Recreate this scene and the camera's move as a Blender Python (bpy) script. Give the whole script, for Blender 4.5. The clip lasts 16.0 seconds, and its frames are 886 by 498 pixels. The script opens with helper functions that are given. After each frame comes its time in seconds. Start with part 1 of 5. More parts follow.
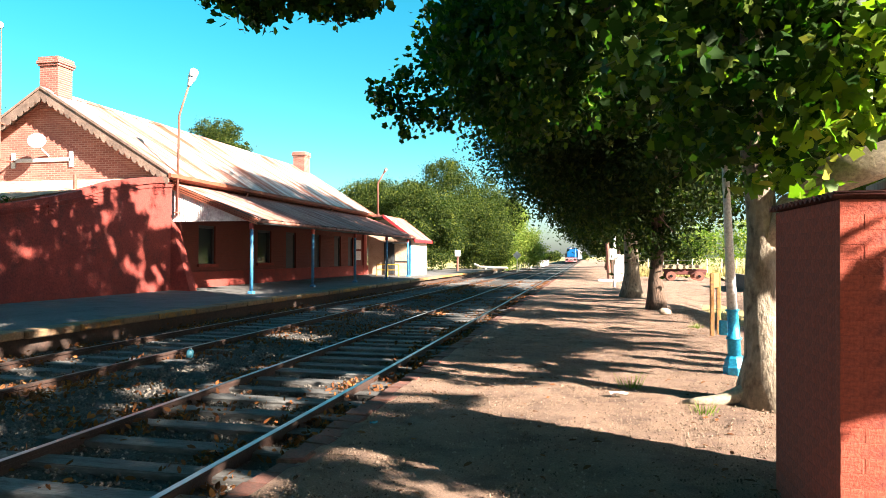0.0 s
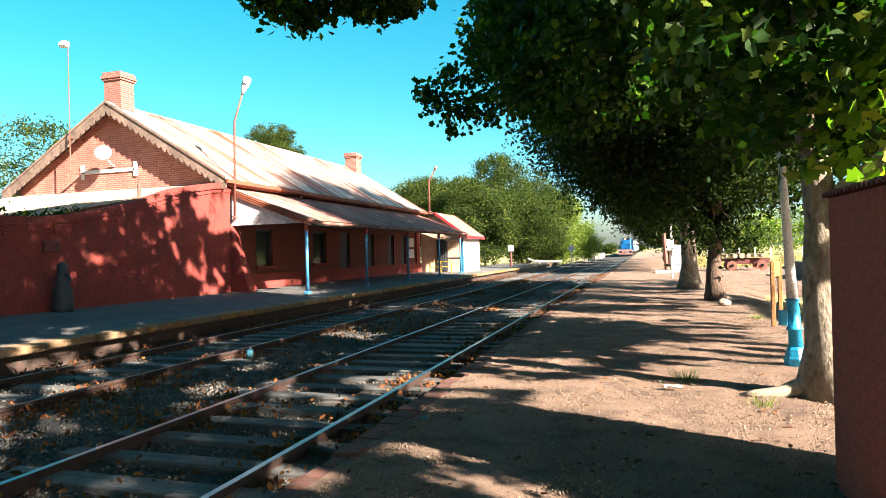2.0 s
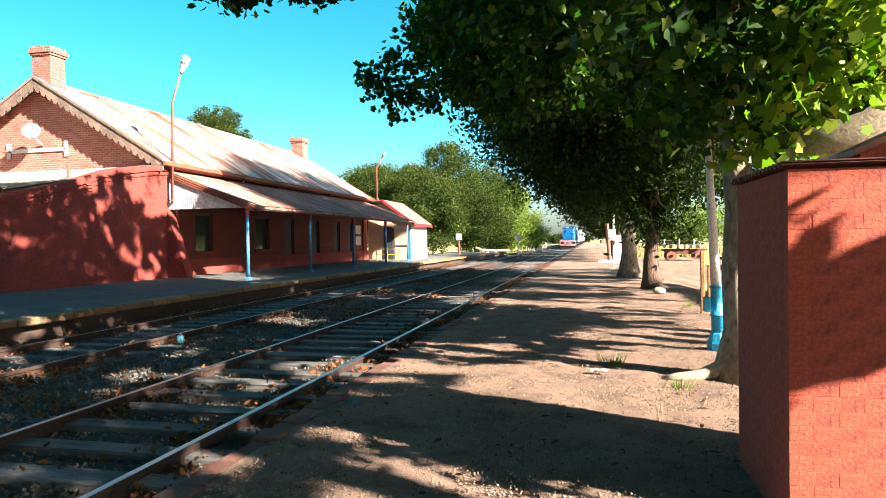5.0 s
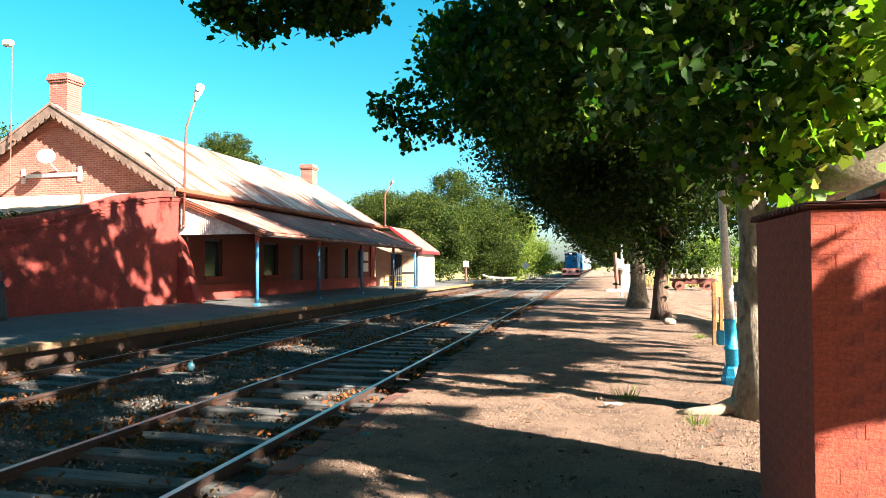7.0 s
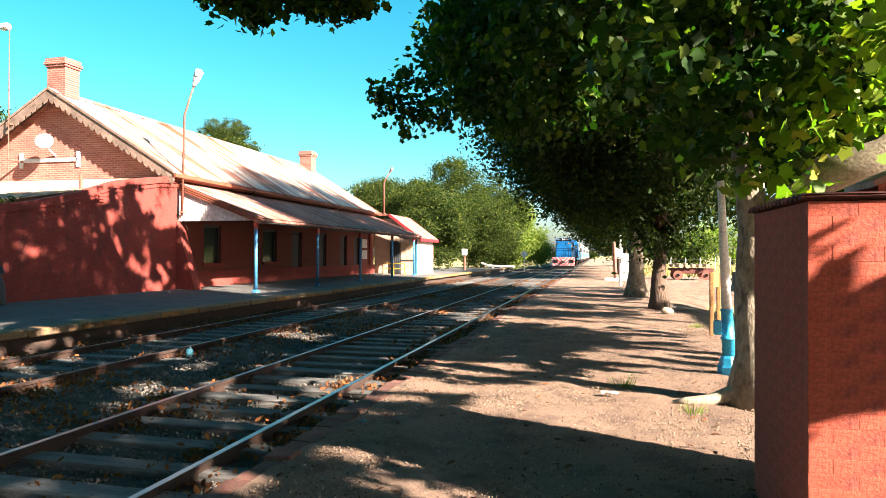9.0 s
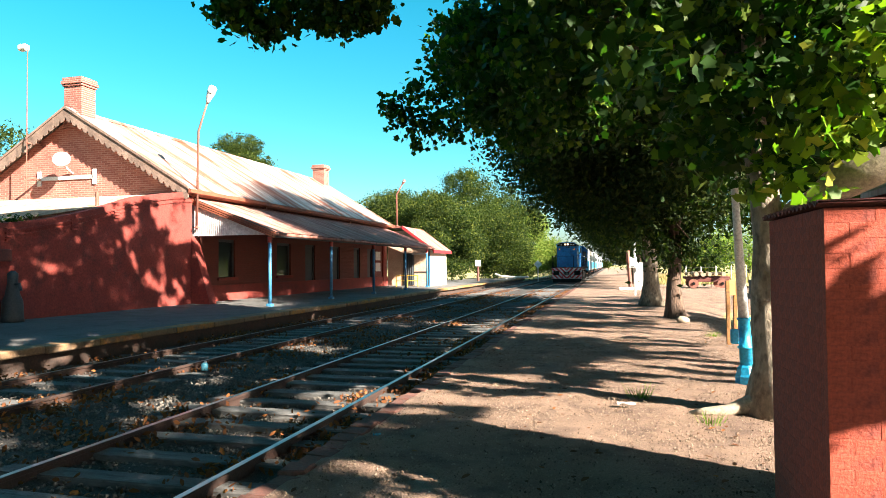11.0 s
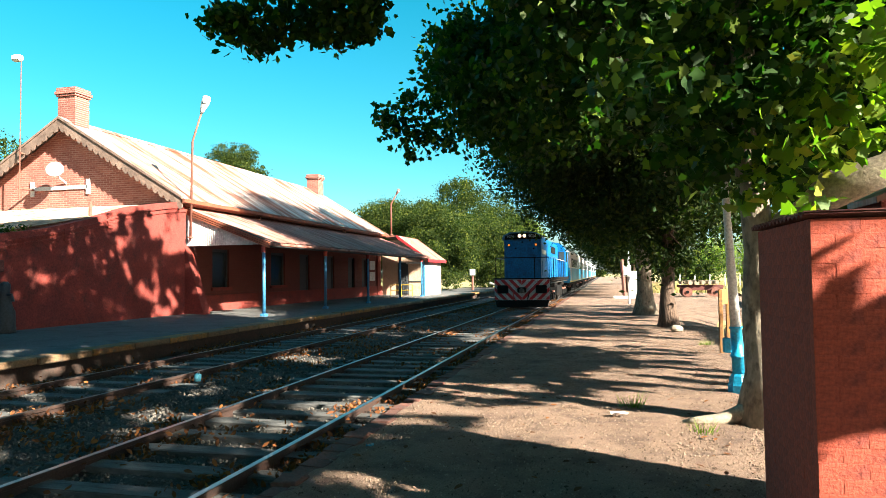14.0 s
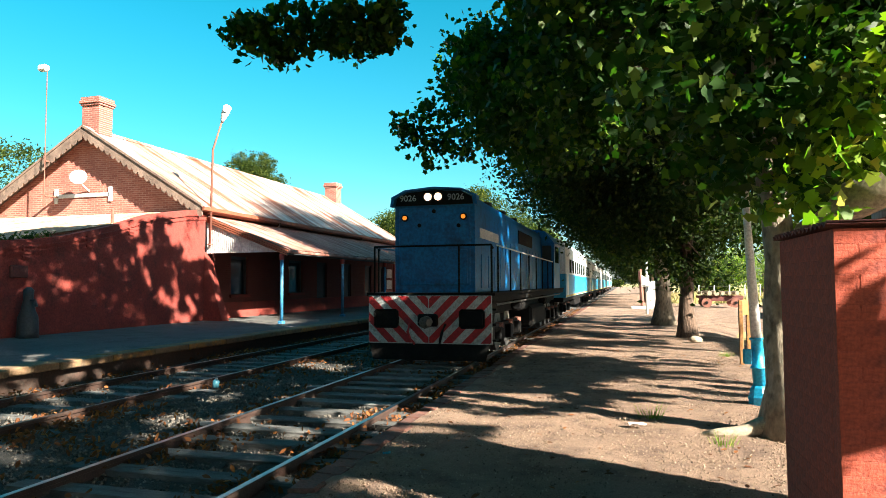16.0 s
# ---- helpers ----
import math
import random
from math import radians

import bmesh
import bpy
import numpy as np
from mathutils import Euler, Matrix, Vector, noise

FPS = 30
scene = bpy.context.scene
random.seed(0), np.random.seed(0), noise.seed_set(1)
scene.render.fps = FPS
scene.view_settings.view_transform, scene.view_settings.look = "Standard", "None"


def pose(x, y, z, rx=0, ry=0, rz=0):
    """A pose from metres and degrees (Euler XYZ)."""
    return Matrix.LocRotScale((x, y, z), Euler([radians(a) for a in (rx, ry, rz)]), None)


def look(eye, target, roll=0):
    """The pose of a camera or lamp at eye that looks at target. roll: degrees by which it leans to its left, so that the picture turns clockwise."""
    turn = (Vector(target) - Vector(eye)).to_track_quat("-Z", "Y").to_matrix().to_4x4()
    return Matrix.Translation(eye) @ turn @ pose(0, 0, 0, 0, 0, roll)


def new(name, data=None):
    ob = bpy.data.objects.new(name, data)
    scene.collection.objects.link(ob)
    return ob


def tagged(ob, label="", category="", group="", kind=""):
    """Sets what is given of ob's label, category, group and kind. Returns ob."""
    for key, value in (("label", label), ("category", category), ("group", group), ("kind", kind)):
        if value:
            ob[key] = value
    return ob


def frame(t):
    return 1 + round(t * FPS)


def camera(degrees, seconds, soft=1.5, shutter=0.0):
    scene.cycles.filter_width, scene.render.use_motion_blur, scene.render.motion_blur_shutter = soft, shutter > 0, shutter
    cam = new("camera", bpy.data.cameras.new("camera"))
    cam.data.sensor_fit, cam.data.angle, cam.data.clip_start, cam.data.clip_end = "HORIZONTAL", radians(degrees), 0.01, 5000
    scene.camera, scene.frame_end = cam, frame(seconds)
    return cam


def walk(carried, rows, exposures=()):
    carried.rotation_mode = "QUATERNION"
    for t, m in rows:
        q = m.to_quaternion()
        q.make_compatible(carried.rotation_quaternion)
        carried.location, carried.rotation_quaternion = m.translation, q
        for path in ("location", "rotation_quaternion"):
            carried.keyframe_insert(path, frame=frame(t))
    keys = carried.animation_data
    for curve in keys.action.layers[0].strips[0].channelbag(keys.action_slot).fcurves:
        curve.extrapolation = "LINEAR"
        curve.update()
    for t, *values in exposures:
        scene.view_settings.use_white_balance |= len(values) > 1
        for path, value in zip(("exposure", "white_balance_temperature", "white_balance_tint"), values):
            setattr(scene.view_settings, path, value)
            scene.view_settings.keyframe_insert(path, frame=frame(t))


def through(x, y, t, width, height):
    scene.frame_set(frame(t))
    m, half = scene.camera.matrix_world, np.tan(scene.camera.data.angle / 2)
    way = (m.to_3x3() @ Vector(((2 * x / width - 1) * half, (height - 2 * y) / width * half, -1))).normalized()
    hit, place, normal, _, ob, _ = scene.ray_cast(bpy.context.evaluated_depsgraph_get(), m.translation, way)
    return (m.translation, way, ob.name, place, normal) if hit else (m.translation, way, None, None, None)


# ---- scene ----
cam = camera(68.0, 16.0, 0.85)
PATH = [
    (0, (-0.128, 0.663, 1.611), (-0.558, 2.616, 1.633), 0.2),
    (0.5, (-0.102, 0.66, 1.609), (-0.546, 2.61, 1.645), -0.6),
    (1, (-0.066, 0.65, 1.596), (-0.58, 2.581, 1.669), 0.1),
    (1.5, (-0.051, 0.634, 1.607), (-0.643, 2.544, 1.638), -1.0),
    (2, (-0.04, 0.622, 1.617), (-0.628, 2.534, 1.629), -1.4),
    (2.5, (0.128, 0.634, 1.551), (-0.444, 2.549, 1.477), 1.3),
    (3, (0.174, 0.609, 1.593), (-0.32, 2.546, 1.525), -0.8),
    (3.5, (0.191, 0.639, 1.593), (-0.309, 2.576, 1.618), -0.6),
    (4, (0.149, 0.633, 1.58), (-0.23, 2.597, 1.606), -1.2),
    (4.2, (0.193, 0.71, 1.538), (-0.212, 2.668, 1.508), -1.1),
    (6.3, (0.086, 0.674, 1.627), (-0.383, 2.618, 1.641), -0.7),
    (6.5, (0.083, 0.66, 1.625), (-0.396, 2.602, 1.651), -0.8),
    (7, (0.074, 0.661, 1.622), (-0.386, 2.607, 1.677), -0.2),
    (7.5, (0.066, 0.653, 1.623), (-0.37, 2.605, 1.654), 0.4),
    (8, (0.074, 0.646, 1.63), (-0.373, 2.594, 1.673), -0.5),
    (8.5, (0.08, 0.654, 1.623), (-0.374, 2.602, 1.655), -0.5),
    (9, (0.081, 0.658, 1.627), (-0.376, 2.605, 1.645), 0.2),
    (9.5, (0.076, 0.677, 1.628), (-0.391, 2.621, 1.629), 0.0),
    (10, (0.085, 0.679, 1.63), (-0.395, 2.62, 1.658), -0.3),
    (12.5, (0.092, 0.648, 1.635), (-0.412, 2.583, 1.694), -0.5),
    (13, (0.103, 0.652, 1.64), (-0.39, 2.59, 1.695), -0.7),
    (13.5, (0.112, 0.655, 1.641), (-0.365, 2.596, 1.703), -0.8),
    (14, (0.114, 0.648, 1.643), (-0.366, 2.588, 1.723), -0.7),
    (14.5, (0.109, 0.646, 1.639), (-0.387, 2.582, 1.726), -0.5),
    (15, (0.106, 0.645, 1.641), (-0.404, 2.576, 1.732), -0.3),
    (15.5, (0.105, 0.641, 1.636), (-0.404, 2.573, 1.73), -0.3),
    (16, (0.105, 0.635, 1.638), (-0.423, 2.56, 1.745), -0.3),
]

# exposure drifts when the hand dips towards the ground
STOPS = 1.88
EXPOSURES = [(t, STOPS + e, k, tint) for t, e, k, tint in (
    (0.0, 0.05, 6600, 8), (2.0, -0.05, 6550, 7), (2.5, -0.05, 6600, 8), (2.7, 0.48, 7100, 13), (3.0, 0.48, 7100, 13), (3.3, 0.25, 6900, 11), (3.6, 0.03, 6600, 8),
    (6.5, 0.0, 6500, 6), (9.5, 0.06, 6800, 10), (10.5, 0.0, 6600, 7), (12.5, -0.08, 6420, 1), (16.0, -0.15, 6420, 0))]
walk(cam, [(t, look(eye, target, roll)) for t, eye, target, roll in PATH], EXPOSURES)

# ---- world and sun ----
SUN_EL, SUN_AZ = 29.0, 24.0          # height, and angle from +x towards -y, degrees
world = bpy.data.worlds.new("sky")
scene.world = world
world.use_nodes = True
wn, wl = world.node_tree.nodes, world.node_tree.links
sky = wn.new("ShaderNodeTexSky")
sky.sky_type = "NISHITA"
sky.sun_disc = False
sky.sun_elevation = radians(SUN_EL)
sky.sun_rotation = radians(90 + SUN_AZ)
sky.air_density, sky.dust_density, sky.ozone_density = 1.0, 1.4, 1.4
wn["Background"].inputs["Strength"].default_value = 0.061
vivid = wn.new("ShaderNodeHueSaturation")      # the camera's cold, vivid rendering of skylight
vivid.inputs["Hue"].default_value, vivid.inputs["Saturation"].default_value, vivid.inputs["Value"].default_value = 0.448, 1.5, 1.0
wl.new(sky.outputs["Color"], vivid.inputs["Color"])
cold = wn.new("ShaderNodeMix")
cold.data_type, cold.blend_type = "RGBA", "MULTIPLY"
cold.inputs[0].default_value, cold.inputs[7].default_value = 1.0, (0.79, 1.0, 1.14, 1)
wl.new(vivid.outputs["Color"], cold.inputs[6])
wl.new(cold.outputs[2], wn["Background"].inputs["Color"])

sun = new("sun", bpy.data.lights.new("sun", "SUN"))
sun.data.energy, sun.data.angle, sun.data.color = 10.5, radians(0.55), (1.0, 0.87, 0.75)
_d = Vector((math.cos(radians(SUN_AZ)) * math.cos(radians(SUN_EL)), -math.sin(radians(SUN_AZ)) * math.cos(radians(SUN_EL)), math.sin(radians(SUN_EL))))
sun.matrix_world = look(_d * 50, (0, 0, 0))


# ---- materials ----
def nodes_of(name):
    m = bpy.data.materials.new(name)
    m.use_nodes = True
    t = m.node_tree
    return m, t.nodes, t.links, t.nodes["Principled BSDF"]


def mixed(n, l, fac, a, b, mode="MIX"):
    mx = n.new("ShaderNodeMix")
    mx.data_type, mx.blend_type = "RGBA", mode
    for sock, v in ((mx.inputs[0], fac), (mx.inputs[6], a), (mx.inputs[7], b)):
        if isinstance(v, (int, float)):
            sock.default_value = v
        elif isinstance(v, tuple):
            sock.default_value = (*v, 1)
        else:
            l.new(v, sock)
    return mx.outputs[2]


def coords(n, l, scale=(1, 1, 1), rot=(0, 0, 0), world_space=False):
    mp = n.new("ShaderNodeMapping")
    mp.inputs["Scale"].default_value = scale
    mp.inputs["Rotation"].default_value = rot
    if world_space:
        l.new(n.new("ShaderNodeNewGeometry").outputs["Position"], mp.inputs["Vector"])
    else:
        l.new(n.new("ShaderNodeTexCoord").outputs["Object"], mp.inputs["Vector"])
    return mp.outputs["Vector"]


def noise_of(n, l, vec, scale, lo=0.35, hi=0.65, detail=5.0, rough=0.6):
    t = n.new("ShaderNodeTexNoise")
    t.inputs["Scale"].default_value, t.inputs["Detail"].default_value, t.inputs["Roughness"].default_value = scale, detail, rough
    l.new(vec, t.inputs["Vector"])
    r = n.new("ShaderNodeMapRange")
    r.inputs[1].default_value, r.inputs[2].default_value = lo, hi
    l.new(t.outputs[0], r.inputs[0])
    return r.outputs[0]


def bumped(n, l, p, height, strength=0.4, distance=0.02):
    b = n.new("ShaderNodeBump")
    b.inputs["Strength"].default_value, b.inputs["Distance"].default_value = strength, distance
    l.new(height, b.inputs["Height"])
    l.new(b.outputs[0], p.inputs["Normal"])


def surface(name, a, b, c=None, big=0.7, fine=18.0, rough=0.8, metal=0.0, bump=0.35, dist=0.01, vary=0.0, stretch=(1, 1, 1), cover=0.5, spec=0.5):
    """Two colours in broad patches, a third as stains, fine grain in relief."""
    m, n, l, p = nodes_of(name)
    v = coords(n, l, stretch)
    f1 = noise_of(n, l, v, big)
    col = mixed(n, l, f1, a, b)
    if c:
        col = mixed(n, l, noise_of(n, l, v, big * 3.1, cover, cover + 0.2, 8.0), col, c)
    g = noise_of(n, l, v, fine, 0.25, 0.75, 6.0)
    dark = mixed(n, l, g, (0.40, 0.40, 0.40), (1.03, 1.03, 1.03))
    col = mixed(n, l, 1.0, col, dark, "MULTIPLY")
    if vary:
        o = n.new("ShaderNodeObjectInfo")
        r = n.new("ShaderNodeMapRange")
        r.inputs[3].default_value, r.inputs[4].default_value = 1 - vary, 1 + vary
        l.new(o.outputs["Random"], r.inputs[0])
        hs = n.new("ShaderNodeHueSaturation")
        l.new(r.outputs[0], hs.inputs["Value"])
        l.new(col, hs.inputs["Color"])
        col = hs.outputs[0]
    l.new(col, p.inputs["Base Color"])
    p.inputs["Roughness"].default_value, p.inputs["Metallic"].default_value = rough, metal
    p.inputs["Specular IOR Level"].default_value = spec
    bumped(n, l, p, g, bump, dist)
    return m


def brickwork(name, a, b, mortar, axis="y", stain=None):
    """Painted brick courses at real size on an upright wall; axis is the wall's normal."""
    m, n, l, p = nodes_of(name)
    v = coords(n, l, (1, 1, 1), (radians(90), 0, 0) if axis == "y" else (radians(90), radians(90), 0))
    if axis == "x":
        sep, com = n.new("ShaderNodeSeparateXYZ"), n.new("ShaderNodeCombineXYZ")
        l.new(coords(n, l), sep.inputs[0])
        l.new(sep.outputs["Y"], com.inputs["X"]); l.new(sep.outputs["Z"], com.inputs["Y"])
        v = com.outputs[0]
    else:
        sep, com = n.new("ShaderNodeSeparateXYZ"), n.new("ShaderNodeCombineXYZ")
        l.new(coords(n, l), sep.inputs[0])
        l.new(sep.outputs["X"], com.inputs["X"]); l.new(sep.outputs["Z"], com.inputs["Y"])
        v = com.outputs[0]
    t = n.new("ShaderNodeTexBrick")
    t.inputs["Scale"].default_value = 1.0
    t.inputs["Brick Width"].default_value, t.inputs["Row Height"].default_value, t.inputs["Mortar Size"].default_value = 0.25, 0.078, 0.012
    t.inputs["Color1"].default_value, t.inputs["Color2"].default_value, t.inputs["Mortar"].default_value = (*a, 1), (*b, 1), (*mortar, 1)
    l.new(v, t.inputs["Vector"])
    w = coords(n, l)
    col = mixed(n, l, noise_of(n, l, w, 0.8), t.outputs["Color"], mixed(n, l, 0.5, t.outputs["Color"], stain or mortar))
    g = noise_of(n, l, w, 30.0, 0.2, 0.8)
    col = mixed(n, l, 1.0, col, mixed(n, l, g, (0.55, 0.55, 0.55), (0.90, 0.90, 0.90)), "MULTIPLY")
    l.new(col, p.inputs["Base Color"])
    p.inputs["Roughness"].default_value = 0.85
    inv = n.new("ShaderNodeMath")
    inv.operation = "SUBTRACT"
    inv.inputs[0].default_value = 1.0
    l.new(t.outputs["Fac"], inv.inputs[1])
    bumped(n, l, p, inv.outputs[0], 0.6, 0.012)
    return m


def leafy(name, a, b, c, gloss=0.45, through=0.35):
    """Leaves: colour by island, light shining through."""
    m, n, l, p = nodes_of(name)
    geo = n.new("ShaderNodeNewGeometry")
    r = n.new("ShaderNodeValToRGB")
    e = r.color_ramp.elements
    e[0].color, e[1].color = (*a, 1), (*c, 1)
    mid = r.color_ramp.elements.new(0.72)
    mid.color = (*b, 1)
    l.new(geo.outputs["Random Per Island"], r.inputs[0])
    l.new(r.outputs[0], p.inputs["Base Color"])
    p.inputs["Roughness"].default_value = gloss
    p.inputs["Specular IOR Level"].default_value = 0.18
    tr = n.new("ShaderNodeBsdfTranslucent")
    l.new(mixed(n, l, 1.0, r.outputs[0], (1.35, 2.0, 0.5), "MULTIPLY"), tr.inputs["Color"])
    ms = n.new("ShaderNodeMixShader")
    ms.inputs[0].default_value = through
    l.new(p.outputs[0], ms.inputs[1])
    l.new(tr.outputs[0], ms.inputs[2])
    l.new(ms.outputs[0], n["Material Output"].inputs["Surface"])
    return m


def glowing(name, colour, strength):
    m, n, l, p = nodes_of(name)
    p.inputs["Base Color"].default_value = (*colour, 1)
    p.inputs["Emission Color"].default_value = (*colour, 1)
    p.inputs["Emission Strength"].default_value = strength
    return m


M = {
    "dirt": surface("dirt", (0.35, 0.225, 0.158), (0.27, 0.168, 0.115), (0.15, 0.09, 0.062), 0.6, 70, 0.95, 0, 1.0, 0.03, cover=0.47),
    "ballast": surface("ballast", (0.034, 0.032, 0.030), (0.058, 0.053, 0.048), (0.07, 0.046, 0.03), 1.1, 55, 0.95, 0, 1.0, 0.03),
    "stone": surface("stone", (0.075, 0.07, 0.064), (0.22, 0.195, 0.17), None, 5, 30, 0.95, spec=0.05),
    "pebble": surface("pebble", (0.10, 0.066, 0.046), (0.48, 0.35, 0.265), None, 14, 30, 0.95, spec=0.05),
    "dry_grass": surface("dry_grass", (0.42, 0.33, 0.13), (0.33, 0.29, 0.10), (0.22, 0.24, 0.07), 0.15, 8, 0.95),
    "rail_side": surface("rail_side", (0.042, 0.02, 0.014), (0.06, 0.028, 0.018), (0.022, 0.015, 0.012), 2, 40, 0.8, 0.2),
    "rail_top": surface("rail_top", (0.42, 0.43, 0.45), (0.30, 0.31, 0.33), None, 2, 60, 0.28, 1.0, 0.1, 0.002, stretch=(1, 0.05, 1)),
    "rail_dull": surface("rail_dull", (0.16, 0.10, 0.075), (0.24, 0.18, 0.15), None, 2, 60, 0.4, 0.8, 0.2, 0.002, stretch=(1, 0.1, 1)),
    "sleeper": surface("sleeper", (0.10, 0.10, 0.10), (0.15, 0.147, 0.143), (0.06, 0.054, 0.046), 2.2, 30, 0.9, 0, 0.7, 0.012, 0.3, (0.3, 2, 1)),
    "kerb_brick": surface("kerb_brick", (0.15, 0.055, 0.038), (0.10, 0.042, 0.03), (0.085, 0.06, 0.046), 3, 30, 0.95, vary=0.3),
    # platform face brick, darker than kerb_brick because its shade is put in
    "face_brick": surface("face_brick", (0.08, 0.042, 0.03), (0.055, 0.034, 0.026), (0.04, 0.032, 0.026), 3, 30, 0.95),
    "pave": surface("pave", (0.10, 0.098, 0.096), (0.14, 0.135, 0.13), (0.07, 0.067, 0.064), 0.6, 25, 0.95),
    "kerb_stone": surface("kerb_stone", (0.22, 0.135, 0.075), (0.30, 0.175, 0.085), (0.11, 0.08, 0.055), 1.5, 25, 0.9, vary=0.25),
    "kerb_yellow": surface("kerb_yellow", (0.40, 0.185, 0.03), (0.30, 0.13, 0.03), (0.15, 0.10, 0.06), 1.9, 25, 0.85, vary=0.25, cover=0.44),
    "gable_brick": brickwork("gable_brick", (0.52, 0.18, 0.135), (0.33, 0.09, 0.068), (0.56, 0.31, 0.25), "y", (0.28, 0.09, 0.07)),
    # front wall's red is darkened: the veranda's shade is put into the colour
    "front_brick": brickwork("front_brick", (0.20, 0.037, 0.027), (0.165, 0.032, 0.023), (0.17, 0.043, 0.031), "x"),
    "red_plaster": surface("red_plaster", (0.31, 0.047, 0.034), (0.25, 0.038, 0.029), (0.18, 0.038, 0.03), 0.7, 22, 0.9, 0, 0.4, 0.012),
    "pillar_brick": surface("pillar_brick", (0.44, 0.08, 0.042), (0.36, 0.06, 0.032), (0.26, 0.05, 0.034), 2.5, 40, 0.9, 0, 0.6, 0.006, 0.02),
    "pillar_joint": surface("pillar_joint", (0.40, 0.072, 0.038), (0.33, 0.056, 0.03), None, 3, 60, 0.95),
    "chim_brick": brickwork("chim_brick", (0.36, 0.115, 0.085), (0.23, 0.065, 0.05), (0.46, 0.26, 0.21), "y", (0.2, 0.075, 0.06)),
    "tin": surface("tin", (0.62, 0.56, 0.52), (0.50, 0.41, 0.36), (0.27, 0.09, 0.05), 0.22, 12, 0.55, 0.1, 0.15, 0.005, 0.18, stretch=(0.26, 2.4, 0.26), cover=0.39),
    "tin_red": surface("tin_red", (0.33, 0.15, 0.12), (0.43, 0.24, 0.20), (0.22, 0.07, 0.05), 0.4, 12, 0.85, 0.0, 0.15, 0.005, 0.12, stretch=(0.4, 2.0, 0.4), cover=0.45, spec=0.15),
    "tin_white": surface("tin_white", (0.74, 0.74, 0.72), (0.66, 0.66, 0.64), None, 1.2, 12, 0.5, 0.1, 0.1),
    "shed_tin": surface("shed_tin", (0.46, 0.32, 0.22), (0.52, 0.38, 0.27), (0.28, 0.14, 0.08), 0.6, 12, 0.7, 0.0, 0.15, stretch=(2, 0.4, 1), cover=0.45),
    "barge": surface("barge", (0.24, 0.165, 0.13), (0.18, 0.12, 0.095), (0.11, 0.07, 0.055), 1.5, 30, 0.85, vary=0.2),
    "wood_orange": surface("wood_orange", (0.36, 0.105, 0.055), (0.28, 0.08, 0.042), (0.16, 0.06, 0.04), 1.2, 30, 0.7),
    "post_blue": surface("post_blue", (0.05, 0.22, 0.42), (0.06, 0.27, 0.48), (0.04, 0.12, 0.22), 2, 30, 0.5),
    "post_red": surface("post_red", (0.5, 0.05, 0.04), (0.42, 0.05, 0.04), None, 2, 30, 0.5),
    "door_dark": surface("door_dark", (0.035, 0.045, 0.055), (0.05, 0.055, 0.06), None, 2, 20, 0.6),
    "cream": surface("cream", (0.62, 0.42, 0.30), (0.70, 0.50, 0.36), (0.5, 0.32, 0.22), 0.9, 20, 0.85),
    "white_wall": surface("white_wall", (0.80, 0.76, 0.70), (0.74, 0.70, 0.64), (0.6, 0.52, 0.46), 0.9, 20, 0.85),
    "white": surface("white", (0.72, 0.72, 0.70), (0.62, 0.62, 0.60), (0.42, 0.38, 0.33), 2, 30, 0.55, cover=0.62),
    "lamp_grey": surface("lamp_grey", (0.62, 0.62, 0.60), (0.55, 0.55, 0.53), None, 3, 30, 0.45),
    "rust_pole": surface("rust_pole", (0.27, 0.10, 0.07), (0.20, 0.075, 0.05), None, 3, 30, 0.75),
    "pole_blue": surface("pole_blue", (0.02, 0.33, 0.58), (0.025, 0.38, 0.62), (0.03, 0.22, 0.36), 3, 30, 0.4, cover=0.62),
    "pole_white": surface("pole_white", (0.70, 0.69, 0.66), (0.60, 0.59, 0.56), (0.40, 0.37, 0.33), 3, 30, 0.6, cover=0.58),
    "amber_paint": surface("amber_paint", (0.36, 0.17, 0.04), (0.28, 0.12, 0.035), (0.13, 0.07, 0.035), 3, 30, 0.7),
    "bark": surface("bark", (0.19, 0.145, 0.10), (0.33, 0.275, 0.205), (0.10, 0.075, 0.052), 3.4, 18, 0.9, 0, 0.8, 0.02, stretch=(1, 1, 0.5)),
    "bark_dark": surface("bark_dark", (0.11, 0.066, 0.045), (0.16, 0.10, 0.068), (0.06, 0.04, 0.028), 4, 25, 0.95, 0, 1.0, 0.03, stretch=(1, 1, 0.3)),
    "root": surface("root", (0.44, 0.36, 0.27), (0.34, 0.27, 0.19), None, 4, 30, 0.9),
    "leaf_plane": leafy("leaf_plane", (0.012, 0.040, 0.006), (0.022, 0.052, 0.008), (0.11, 0.15, 0.017), 0.5, 0.42),
    # lit copy of leaf_plane: sunlight put into brighter, yellower leaf colours
    "leaf_lit": leafy("leaf_lit", (0.07, 0.13, 0.014), (0.15, 0.22, 0.022), (0.36, 0.32, 0.05), 0.5, 0.4),
    "leaf_dark": leafy("leaf_dark", (0.010, 0.021, 0.004), (0.018, 0.032, 0.006), (0.055, 0.066, 0.012), 0.8, 0.3),
    "leaf_bush": leafy("leaf_bush", (0.012, 0.024, 0.005), (0.026, 0.042, 0.007), (0.115, 0.125, 0.02), 0.85, 0.3),
    "leaf_dry": leafy("leaf_dry", (0.06, 0.024, 0.011), (0.13, 0.048, 0.020), (0.27, 0.105, 0.035), 0.9, 0.2),
    "grass": leafy("grass", (0.07, 0.12, 0.018), (0.13, 0.17, 0.03), (0.26, 0.26, 0.06), 0.65, 0.3),
